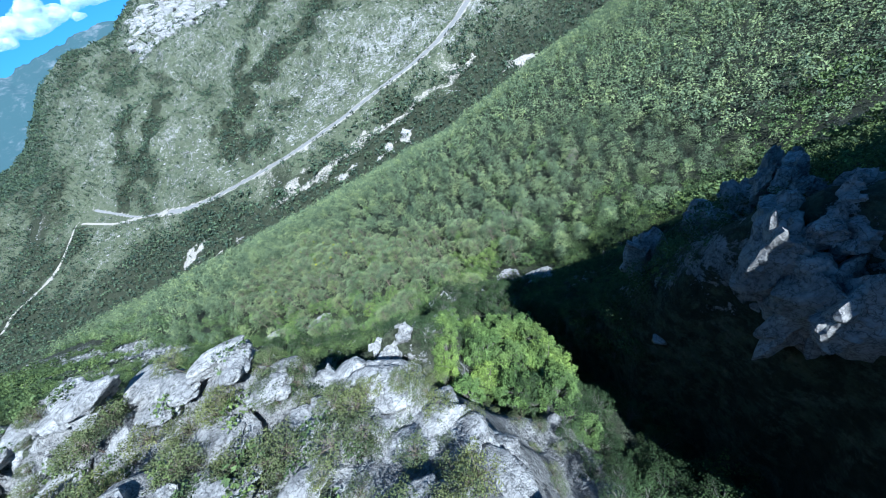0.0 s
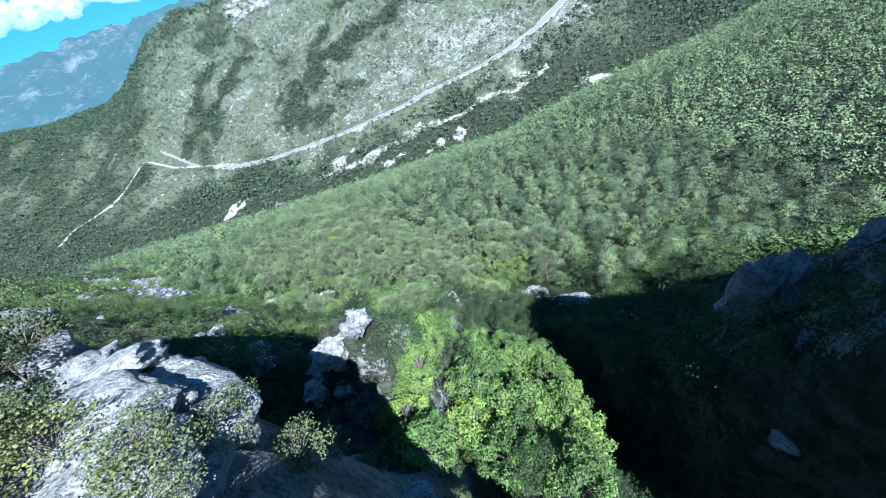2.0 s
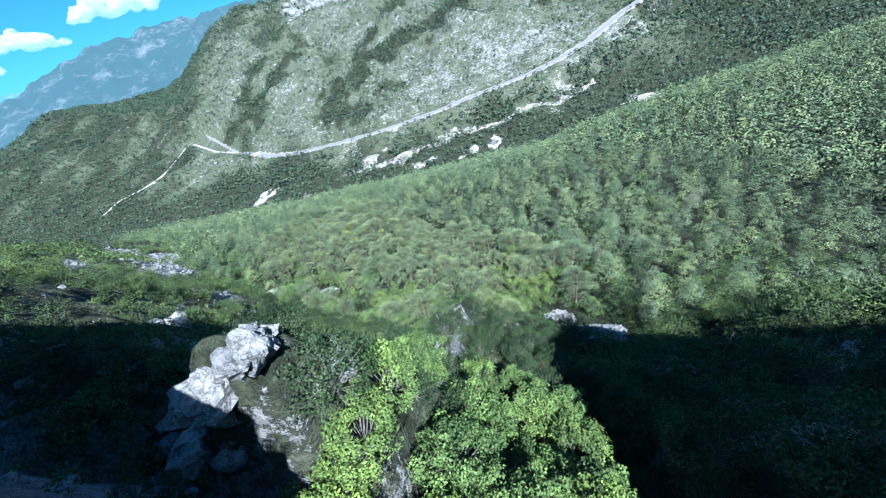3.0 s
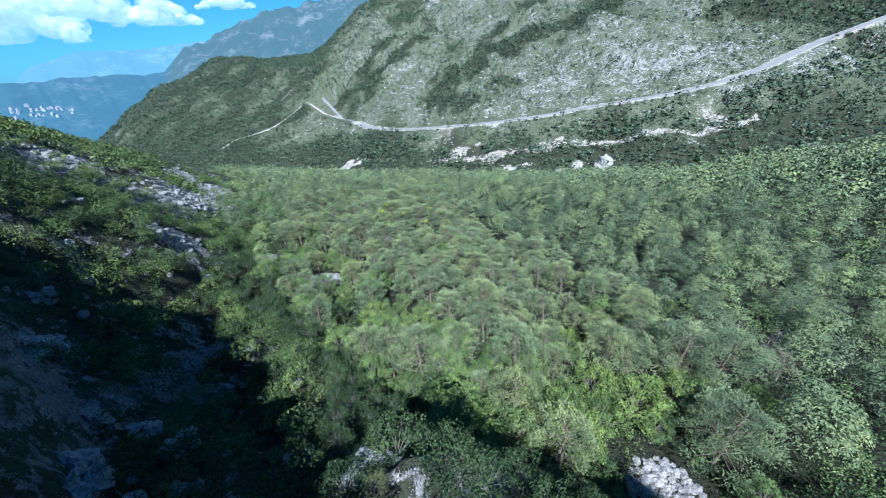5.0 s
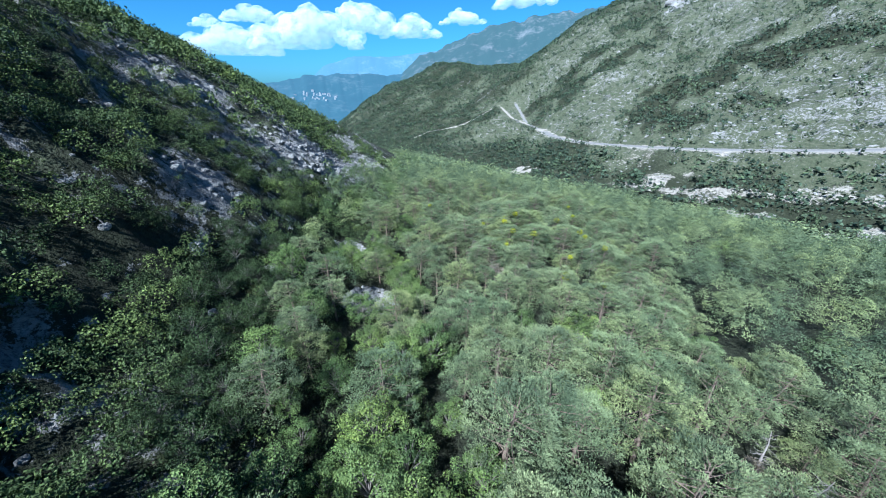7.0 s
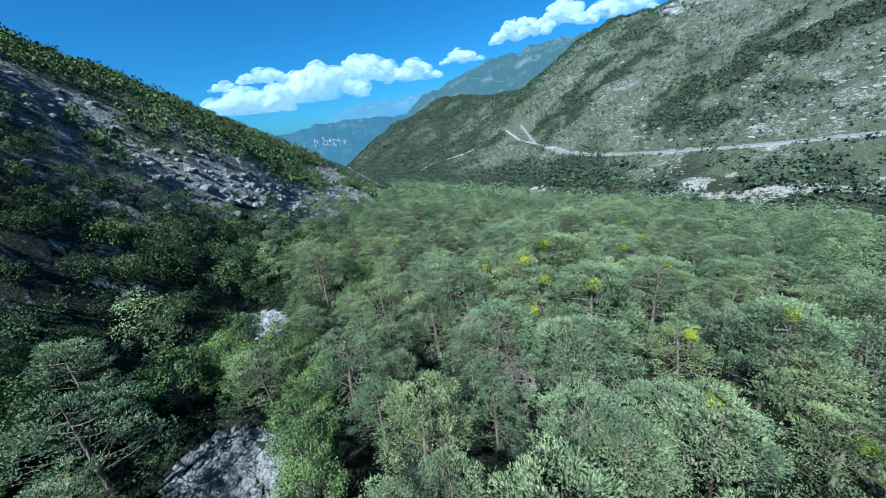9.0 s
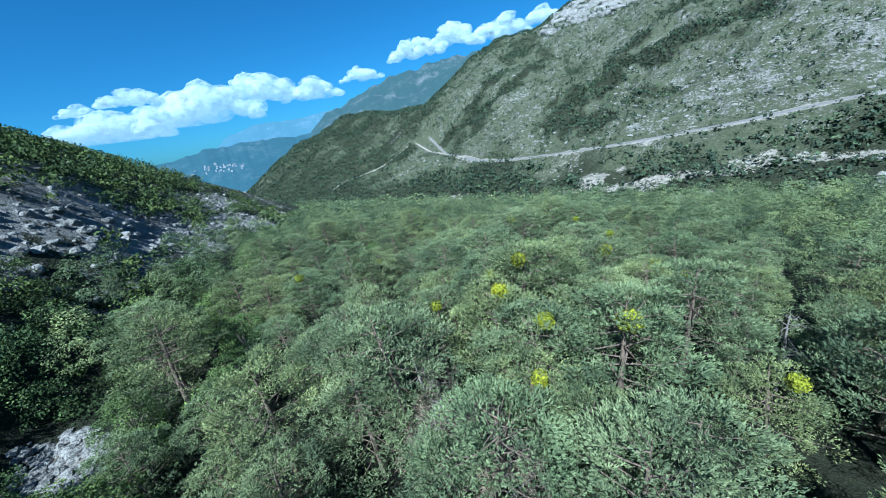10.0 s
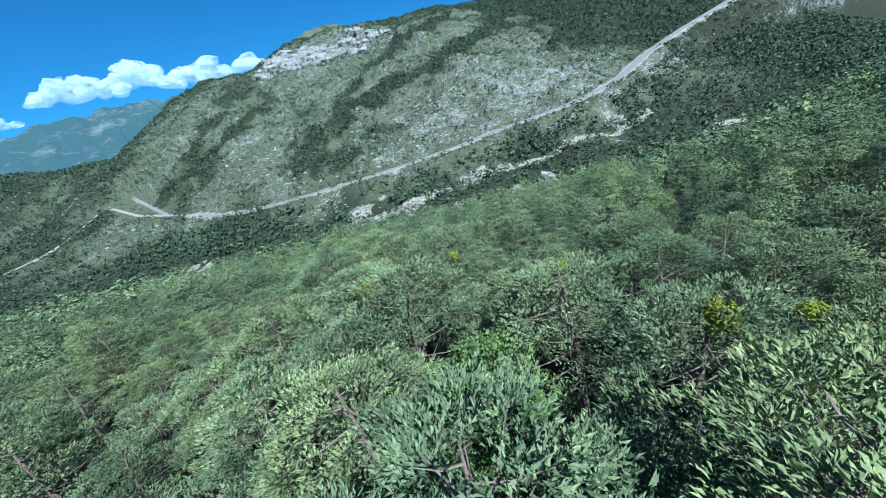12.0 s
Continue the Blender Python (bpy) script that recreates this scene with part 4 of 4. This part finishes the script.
jx, jy = scatter(rng, -56, 8, -6, 56, 2.7)
jd = dc_of(jx, jy)
ok = (jd < 17) & (rng.random(len(jx)) < .62) & (jx < -1) & (jy - jx * -.55 < 22) & (np.hypot(jx - 4, jy - 12) > 8.5)
for x_, y_ in list(zip(jx[ok], jy[ok]))[:190]:
    first = shrubs[int(rng.integers(3))]
    m = Matrix.LocRotScale((x_, y_, float(height(x_, y_)) - .1), Euler((0, 0, rng.uniform(0, 6.28))), None)
    t = copy_thing(first, m)
    t.scale = (rng.uniform(.55, 1.45),) * 3
# the broad junipers between the slabs
for k, (x_, y_, s_) in enumerate([(-29.3, 30.2, 1.5), (-31.2, 29, 1.8), (-27, 27.6, 1.6), (-24.4, 27.2, 1.7), (-19.6, 26.3, 1.5), (-16.2, 25.4, 1.4), (-14, 24.9, 1.2), (-10.9, 20.1, 1.5), (-9.3, 16.2, 1.3), (-11.3, 16.3, 1.4),
                                  (-14.8, 18.3, 1.6), (-16, 18.1, 1.5), (-8.2, 19.4, 1.1), (-5.6, 18.6, .9), (-22.6, 30.9, 1.3), (-4.2, 16.5, .8), (-6.4, 12.6, 1.1), (-4.6, 12.4, .7), (-19, 20, 1.6), (-23, 22, 1.7), (-28, 23, 1.6), (-34, 31, 1.5)]):
    t = copy_thing(shrubs[k % 3], pose(x_, y_, float(height(x_, y_)) + .3, 0, 0, 67 * k))
    t.scale = (s_, s_, s_ * .85)
rest = np.arange(330, len(sx_))
slope_mid = [oak_shape(640 + k, 4.2, 4.8, 560, .25, 22)[1] for k in range(4)] + [oak_shape(650 + k, 1.8, 2.4, 120, .28, 10)[1] for k in range(2)]
slope_low = [oak_shape(660 + k, 4.2, 4.6, 64, .82, 11)[1] for k in range(4)] + [oak_shape(670 + k, 1.8, 2.4, 18, .8, 5)[1] for k in range(2)]
which = np.where(tall_here[rest], rng.integers(0, 4, len(rest)), 4 + rng.integers(0, 2, len(rest)))
grow, spin = rng.uniform(.7, 1.4, len(rest)), rng.uniform(0, 6.28, len(rest))
patches, kept = [], []
for shapes, pick_ in ((slope_mid, sdist[rest] < 66), (slope_low, sdist[rest] >= 66)):
    r_ = rest[pick_]
    patches.append(planted(shapes, sx_[r_], sy_[r_], sz_[r_], grow[pick_], spin[pick_], which[pick_]))
    kept.append(which[pick_])
ux, uy = scatter(rng, -130, 75, 62, 205, 2.9)
_, ud = near_mountain(ux, uy)
ku = (ud > -16) & (ud < 14) & (rng.random(len(ux)) < .9)
for (cx_, cy_, cr_, cs2_, _) in CLEARINGS:
    ku &= (np.hypot(ux - 1, uy - 76) > 5) & (np.hypot((ux - cx_) / cr_, (uy - cy_) / cs2_) > 1 + .25 * bumps(ux, uy, 3.0, 87))
ux, uy = ux[ku], uy[ku]
under = [oak_shape(680 + k, 2.6, 3.6, 200, .29, 16)[1] for k in range(4)]
ugrow, uspin, upick = rng.uniform(.6, 1.3, len(ux)), rng.uniform(0, 6.28, len(ux)), rng.integers(0, 4, len(ux))
undergrowth = planted(under, ux, uy, height(ux, uy) - .2, ugrow, uspin, upick)
tagged(new("undergrowth", tinted(mesh_of("undergrowth", *undergrowth, [UNDER_LEAF]), under, upick, 37)), "low oak scrub along the foot of the slope, darkened for shade", "undergrowth", kind="stuff")
scrubland = joined(patches)
tagged(new("slope_scrub", tinted(mesh_of("slope_scrub", *scrubland, [SLOPE_LEAF]), [slope_mid, slope_low], kept, 43, 2)), "thick green oak scrub covering the near mountainside", "scrub", kind="stuff")

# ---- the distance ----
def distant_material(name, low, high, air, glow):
    """Far slopes of woods and pale rock; the haze of a few kilometres of air is put in as bluish colour and glow."""
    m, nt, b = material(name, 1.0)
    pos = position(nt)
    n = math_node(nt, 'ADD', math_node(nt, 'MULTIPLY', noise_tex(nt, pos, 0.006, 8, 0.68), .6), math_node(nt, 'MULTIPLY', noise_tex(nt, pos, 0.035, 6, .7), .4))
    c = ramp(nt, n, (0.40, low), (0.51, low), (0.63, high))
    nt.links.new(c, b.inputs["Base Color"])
    # emission paints the blue veil of air onto the slope
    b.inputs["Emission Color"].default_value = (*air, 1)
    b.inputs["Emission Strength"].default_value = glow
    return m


def distant_range(name, label, az, el, r0, r1, base, mat, wobble, seed):
    """A mountain range whose crest runs at the given bearings and height angles, from its foot at r0 to its crest at r1."""
    n, k = 200, 44
    az, el = az[::-1], el[::-1]
    a = np.linspace(az[0], az[-1], n)
    top = np.interp(a, az, el)
    f = np.linspace(0, 1.25, k)
    A, F = np.meshgrid(a, f)
    R = r0 + (r1 - r0) * F
    crest = 12 + r1 * np.tan(np.radians(np.interp(A, az, el))) + wobble * fractal(A * 60, A * 0, 90, 4, seed)
    x, y = -20 - R * np.sin(np.radians(A)), 150 + R * np.cos(np.radians(A))
    z = base + (crest - base) * np.where(F <= 1, F ** 1.15, 1 - (F - 1) * 2)
    z = z + wobble * 1.6 * ridged(x, y, 420, 5, seed + 3) * np.clip(4 * F * (1.05 - F), 0, 1)
    i = np.arange(n * k).reshape(k, n)
    q = np.stack([i[:-1, 1:], i[:-1, :-1], i[1:, :-1], i[1:, 1:]], -1).reshape(-1, 4)
    ob = new(name, mesh_of(name, np.stack([x, y, z], -1).reshape(-1, 3), q, [mat], smooth=True))
    return tagged(ob, label, "mountain", kind="structure")


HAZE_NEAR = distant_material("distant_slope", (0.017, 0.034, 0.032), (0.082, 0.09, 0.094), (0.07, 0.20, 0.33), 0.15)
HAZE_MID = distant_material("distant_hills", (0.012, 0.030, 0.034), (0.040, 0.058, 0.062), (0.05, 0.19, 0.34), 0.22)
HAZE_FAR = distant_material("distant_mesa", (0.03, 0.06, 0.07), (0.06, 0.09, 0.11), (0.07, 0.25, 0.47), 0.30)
distant_range("backdrop_ridge", "far grey limestone mountain, its blue haze put in as glow", [52, 47, 45, 43, 39, 34.6, 27, 20, 12, 6, 0], [-2, 2.5, 4.3, 4.9, 6.3, 7.7, 9.0, 9.3, 10.0, 9, 8], 2000, 3100, -60, HAZE_NEAR, 14, 91)
distant_range("backdrop_hills", "low wooded hills beyond the valley, their haze put in as glow", [76, 69, 64, 60.8, 57, 50, 46, 40, 34], [-1.2, .6, 1.6, 2.0, 2.2, 2.0, 2.4, 2, 1], 1900, 3000, -230, HAZE_MID, 10, 95)
distant_range("backdrop_mesa", "flat-topped mountain on the horizon, tinted blue for haze", [68, 62.5, 60.5, 58.9, 55.3, 48.4, 43, 36], [.3, .6, 1.7, 3.1, 4.3, 4.4, 4.9, 5.0], 3300, 4300, -200, HAZE_FAR, 6, 97)
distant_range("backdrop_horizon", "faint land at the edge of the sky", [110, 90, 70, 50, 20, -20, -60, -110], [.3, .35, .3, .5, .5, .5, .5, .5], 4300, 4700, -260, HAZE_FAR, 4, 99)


def cloud_material():
    """Thin white vapour: each billow lets part of the sky through, so that the heaps thicken inwards."""
    m, nt, b = material("cloud", 1.0)
    b.inputs["Base Color"].default_value = (.28, .29, .30, 1)
    b.inputs["Specular IOR Level"].default_value = 0
    # pale blue glow in place of light scattered inside, lifting the shaded folds
    b.inputs["Emission Color"].default_value = (.46, .70, .88, 1)
    b.inputs["Emission Strength"].default_value = .30
    ms = nt.nodes.new("ShaderNodeMixShader")
    nt.links.new(ramp(nt, noise_tex(nt, position(nt), 0.012, 6, 0.7), (0.38, (0.06, 0.06, 0.06)), (0.62, (0.52, 0.52, 0.52))), ms.inputs[0])
    nt.links.new(nt.nodes.new("ShaderNodeBsdfTransparent").outputs[0], ms.inputs[1])
    nt.links.new(b.outputs[0], ms.inputs[2])
    nt.links.new(ms.outputs[0], nt.nodes["Material Output"].inputs[0])
    return m


CLOUD = cloud_material()


def cloud(seed, az, el, wide, high, puffs):
    """A fair-weather cumulus: a flat-based heap of rounded, billowing puffs."""
    r_ = np.random.default_rng(seed)
    far = 4450
    pieces = []
    for k in range(puffs * 2):
        u = r_.uniform(-1, 1)
        h = (1 - u * u) * r_.uniform(.2, 1)
        size = wide * r_.uniform(.06, .17) * (1 - .5 * abs(u))
        v, t = rock_shape(seed * 50 + k, size * 1.25, size, size * .8, 2 if k % 2 else 3, .22)
        c = np.array([u * wide * .5, r_.normal() * wide * .05, h * high])
        v = v + c
        v[:, 2] = np.maximum(v[:, 2], -high * .12 + .15 * v[:, 2])
        pieces.append((v, t))
    v, t = joined(pieces)
    ob = tagged(new("cloud", mesh_of("cloud", v, t, [CLOUD], smooth=True)), "white fair-weather cumulus cloud above the horizon", "cloud", "clouds over the valley", kind="structure")
    a = radians(az)
    ob.matrix_world = pose(-20 - far * math.sin(a), 150 + far * math.cos(a), 12 + far * math.tan(radians(el)), 0, 0, az)
    return ob


for k, c in enumerate([(70, 4.6, 900, 170, 26), (60.5, 5.6, 1150, 230, 34), (53.5, 7.4, 900, 190, 28), (46, 6.8, 620, 130, 20), (38.5, 8.2, 480, 90, 14), (30, 9.9, 620, 150, 20), (24, 10.3, 620, 170, 22),
                       (17.5, 10.4, 640, 160, 24), (11, 10.9, 520, 110, 18), (67, 8.2, 520, 90, 16), (71.5, 7.4, 360, 60, 10), (24.6, 12.6, 240, 70, 10), (30.4, 11.6, 170, 50, 8)]):
    cloud(700 + k, *c)


# ---- the road on the far side ----
def road_material():
    m, nt, b = material("worn_asphalt", 0.9)
    pos = position(nt)
    c = ramp(nt, noise_tex(nt, pos, 0.3, 6), (0.3, (0.10, 0.10, 0.10)), (0.7, (0.15, 0.149, 0.147)))
    c = mix(nt, ramp(nt, noise_tex(nt, pos, 3.0, 4), (0.4, (0, 0, 0)), (0.7, (1, 1, 1))), c, (0.19, 0.187, 0.182))
    nt.links.new(c, b.inputs["Base Color"])
    return m


def dust_material():
    m, nt, b = material("dusty_gravel", 0.95)
    n = noise_tex(nt, position(nt), 0.5, 7, .7)
    nt.links.new(ramp(nt, n, (0.3, (0.15, 0.14, 0.12)), (0.7, (0.27, 0.252, 0.222))), b.inputs["Base Color"])
    bump(nt, b, n, 0.5, 0.3)
    return m


ASPHALT = road_material()
TRACK_DUST = dust_material()


def along(line, gap):
    """Even points along a line of (x, y, z), with the level direction at each."""
    p = np.array(line, float)
    seg = np.linalg.norm(np.diff(p, axis=0), axis=1)
    s = np.concatenate([[0], np.cumsum(seg)])
    q = np.arange(0, s[-1], gap)
    pts = np.stack([np.interp(q, s, p[:, k]) for k in range(3)], 1)
    ker = np.ones(9) / 9
    wide = np.concatenate([np.repeat(pts[:1], 4, 0), pts, np.repeat(pts[-1:], 4, 0)])
    pts = np.stack([np.convolve(wide[:, k], ker, 'valid') for k in range(3)], 1)
    d = np.gradient(pts, axis=0)
    d[:, 2] = 0
    return pts, unit(d)


def strip(line, offs, lifts, gap=6.0):
    """A band with the given cross-section swept along a line."""
    p, d = along(line, gap)
    side = np.stack([-d[:, 1], d[:, 0], 0 * d[:, 0]], 1)
    rows = [p + side * o_ + np.array([0, 0, l_]) for o_, l_ in zip(offs, lifts)]
    v = np.stack(rows, 1)
    n, k = v.shape[:2]
    i = np.arange(n * k).reshape(n, k)
    q = np.stack([i[:-1, :-1], i[1:, :-1], i[1:, 1:], i[:-1, 1:]], -1).reshape(-1, 4)
    return v.reshape(-1, 3), q


tagged(new("road", mesh_of("road", *strip(ROAD, (7.4, 6.6, -6.6, -7.4), (-.6, .5, .5, -1.2)), [ASPHALT])), "pale grey mountain road cut into the far slope", "road", kind="structure")
tagged(new("road", mesh_of("road", *strip(LANE, (3.4, 2.8, -2.8, -3.4), (-.6, .5, .5, -1.0), 4.0), [ASPHALT])), "narrow pale lane climbing away from the road", "lane", kind="structure")
tagged(new("road", mesh_of("road", *strip(TRACK, (3.2, 2.6, -2.6, -3.2), (-.6, .5, .5, -1.0), 4.0), [TRACK_DUST])), "unpaved dusty track across the wooded hill", "track", kind="structure")


# ---- single things in the pine wood ----
def place_near(x, y, pool):
    """The pine whose stem stands nearest to a place."""
    return min(pool, key=lambda i: (wx[i] - x) ** 2 + (wy[i] - y) ** 2)


pool = [i for i in range(HERO) if not broad[i]]
ball = leaves(np.random.default_rng(5), *(lambda d: (d * .62 * np.random.default_rng(8).uniform(.55, 1, (330, 1)), d))(unit(np.random.default_rng(6).normal(size=(330, 3)))), .20)
MISTLE = mesh_of("mistletoe", *ball, [MISTLETOE])
for k, (mx, my, s_) in enumerate([(-42.5, 188.4, 1.2), (-21.5, 183.3, 1.7), (-23, 184.5, 1.0), (-20, 184.1, 1.1), (-31.5, 188.4, 1.4), (-33.2, 185.9, 1.2), (-38.7, 185.6, 1.1), (-41.6, 193.5, 1.3), (-34.7, 200.8, 1.4), (-70.9, 191.4, 1.0),
                                  (-52, 183.4, .8), (-51.3, 220.7, 1.4), (-30.9, 207.5, 1.5), (-40.2, 226.9, 1.1), (-28.2, 204.5, 1.1), (-13.3, 180.2, 1.0), (-46.8, 192.4, .9), (-43, 191.4, 1.0), (-67, 205.7, .9), (-31.7, 215.5, 1.0)]):
    i = place_near(mx, my, pool)
    pool.remove(i)
    ob = tagged(new("mistletoe", MISTLE), "yellow-green ball of mistletoe in a pine crown", "mistletoe", "mistletoe in the pines")
    ob.matrix_world = pose(wx[i] + .5, wy[i] - .7, wz[i] + size[i] * 8.2, 0, 0, 50 * k)
    ob.scale = (s_, s_, s_ * .9)

dead = [mesh_of("dead_tree", *bare_shape(800 + k, 8.5, 4.6, 30), [DEAD], smooth=True) for k in range(3)]
for k, (mx, my, s_, tilt) in enumerate([(-43, 180, .95, 8), (-45, 182, .9, -14), (-41, 183, .85, 20), (-28, 178, .9, 5), (-26, 180, .8, 35), (-20, 196, .95, 4), (-36, 208, .8, 40), (-22, 205, .7, 12),
                                        (-86, 190, .8, 6), (13, 158, .8, 10), (16, 156, .8, -8), (-66, 118, .7, 25), (56, 62, .7, 5), (60, 122, 1.0, 3), (63, 124, 1.0, -4), (58, 126, .95, 6), (-5, 150, .7, 12),
                                        (11, 22, .45, 10), (28, 140, .8, -6), (-15, 201, .8, 9)]):
    ob = tagged(new("dead_tree", dead[k % 3]), "bare grey dead tree with broken limbs", "dead tree", "dead trees")
    ob.matrix_world = pose(mx, my, float(height(mx, my)), tilt, tilt * .4, 60 * k)
    ob.scale = (s_,) * 3


# pines that have died with their twigs still on
dying = tree_kind("dead_pine", "dead pine with grey-brown twigs still on", "dead tree", "dead trees", *pine_shape(830, 7.6, 5.2, 60, 46, .46, .15, .12, .30), DEAD, DEAD_NEEDLES)
for k, (mx, my, s_) in enumerate([(-43.6, 178.6, .95), (-36.8, 176.7, .95), (-34.2, 174.3, .85), (-40.4, 180.6, .9), (36, 134, .85), (-67, 192, .7), (-41.3, 214, .75), (-32, 201.5, .8), (12, 154, .8), (110, 136, 1.1), (115, 139, 1.0), (62, 119, .9), (-46, 184, .8), (-9, 184, .85), (-31, 203, .8)]):
    m = pose(mx, my, float(height(mx, my)), 0, 0, 70 * k)
    t = dying if k == 0 else copy_thing(dying, m)
    t.matrix_world = m
    t.scale = (s_,) * 3


# ---- a car on the road ----
def car(x, y, z, turn, paint):
    m_, _, b_ = material("car_paint", 0.35)
    b_.inputs["Base Color"].default_value = (*paint, 1)
    glass, _, gb = material("car_glass", 0.08)
    gb.inputs["Base Color"].default_value = (.02, .025, .03, 1)
    rubber, _, rb = material("tyre_rubber", 0.9)
    rb.inputs["Base Color"].default_value = (.02, .02, .02, 1)
    top = tagged(new("car", None), "small dark car driving along the mountain road", "car")
    top.matrix_world = pose(x, y, z, 0, 0, turn)

    def block(name, pts, mat, parent, half):
        bm = bmesh.new()
        rows = [[bm.verts.new((px, sy_ * half * w, pz)) for px, pz, w in pts] for sy_ in (-1, 1)]
        n = len(pts)
        bm.faces.new(rows[0][::-1])
        bm.faces.new(rows[1])
        for q in range(n):
            bm.faces.new((rows[0][q], rows[0][(q + 1) % n], rows[1][(q + 1) % n], rows[1][q]))
        bmesh.ops.recalc_face_normals(bm, faces=bm.faces)
        bmesh.ops.bevel(bm, geom=bm.edges[:], offset=.05, segments=2, affect='EDGES')
        me = bpy.data.meshes.new(name)
        bm.to_mesh(me)
        bm.free()
        me.materials.append(mat)
        ob = new(name, me)
        ob.parent = parent
        return ob
    block("body", [(-2.0, .35, 1), (-2.05, .8, 1), (-1.0, .95, 1), (1.2, .95, 1), (2.05, .75, .95), (2.05, .35, .95)], m_, top, .85)
    block("cabin", [(-1.5, .9, 1), (-1.1, 1.42, .86), (.45, 1.45, .86), (1.15, .93, 1)], glass, top, .78)
    for wx_ in (-1.25, 1.3):
        for wy_ in (-.8, .8):
            bm = bmesh.new()
            bmesh.ops.create_cone(bm, cap_ends=True, segments=20, radius1=.33, radius2=.33, depth=.2)
            bmesh.ops.bevel(bm, geom=[e_ for e_ in bm.edges if abs(e_.verts[0].co.z - e_.verts[1].co.z) < .01], offset=.03, segments=2, affect='EDGES')
            me = bpy.data.meshes.new("wheel")
            bm.to_mesh(me)
            bm.free()
            me.materials.append(rubber)
            w = new("wheel", me)
            w.parent = top
            w.matrix_basis = pose(wx_, wy_, .33, 90, 0, 0)
    return top


car(255, 631.5, -14.7, 20, (.03, .03, .035))


# ---- the far village and its hill ----
def house_kind(k):
    r_ = np.random.default_rng(900 + k)
    w, d_, h = r_.uniform(9, 16), r_.uniform(8, 11), r_.uniform(6, 10)
    # walls and roofs carry the same painted haze glow
    wall = distant_material("plaster_wall", (.19, .19, .185), (.25, .245, .24), (0.06, 0.20, 0.36), 0.22)
    tile = distant_material("clay_roof", (.13, .11, .10), (.18, .14, .12), (0.06, 0.20, 0.36), 0.22)
    top = tagged(new("village_house", None), "pale house with a clay-tiled roof in the far village", "house", "houses of the far village")
    v = np.array([(x_, y_, z_) for z_ in (-6, h) for x_, y_ in ((-w, -d_), (w, -d_), (w, d_), (-w, d_))]) * .5
    v[4:, 2] = h
    v[:4, 2] = -6
    q = np.array([(0, 1, 5, 4), (1, 2, 6, 5), (2, 3, 7, 6), (3, 0, 4, 7)])
    a_ = new("wall", mesh_of("wall", v, q, [wall]))
    e = .55
    rv = np.array([(-w * e, -d_ * e, h - .2), (w * e, -d_ * e, h - .2), (w * e, d_ * e, h - .2), (-w * e, d_ * e, h - .2), (-w * .3, 0, h + 2.6), (w * .3, 0, h + 2.6)])
    rt = np.array([(0, 1, 5), (0, 5, 4), (2, 3, 4), (2, 4, 5), (1, 2, 5), (3, 0, 4), (0, 2, 1), (0, 3, 2)])
    b_ = new("roof", mesh_of("roof", rv, rt, [tile]))
    a_.parent = b_.parent = top
    return top


tree_ = bpy.data.objects["backdrop_hills"].data
hv = np.empty(len(tree_.vertices) * 3, np.float32)
tree_.vertices.foreach_get("co", hv)
hv = hv.reshape(-1, 3)


def on_hills(x, y):
    i_ = np.argmin((hv[:, 0] - x) ** 2 + (hv[:, 1] - y) ** 2)
    return float(hv[i_, 2])


kinds_h = [house_kind(k) for k in range(4)]
for k in range(30):
    az_ = radians(rng.normal(60.2, 1.5))
    r_ = rng.normal(2560, 45)
    m = pose(-20 - r_ * math.sin(az_), 150 + r_ * math.cos(az_), on_hills(-20 - r_ * math.sin(az_), 150 + r_ * math.cos(az_)), 0, 0, rng.uniform(0, 180))
    if k < 4:
        kinds_h[k].matrix_world = m
    else:
        copy_thing(kinds_h[k % 4], m)
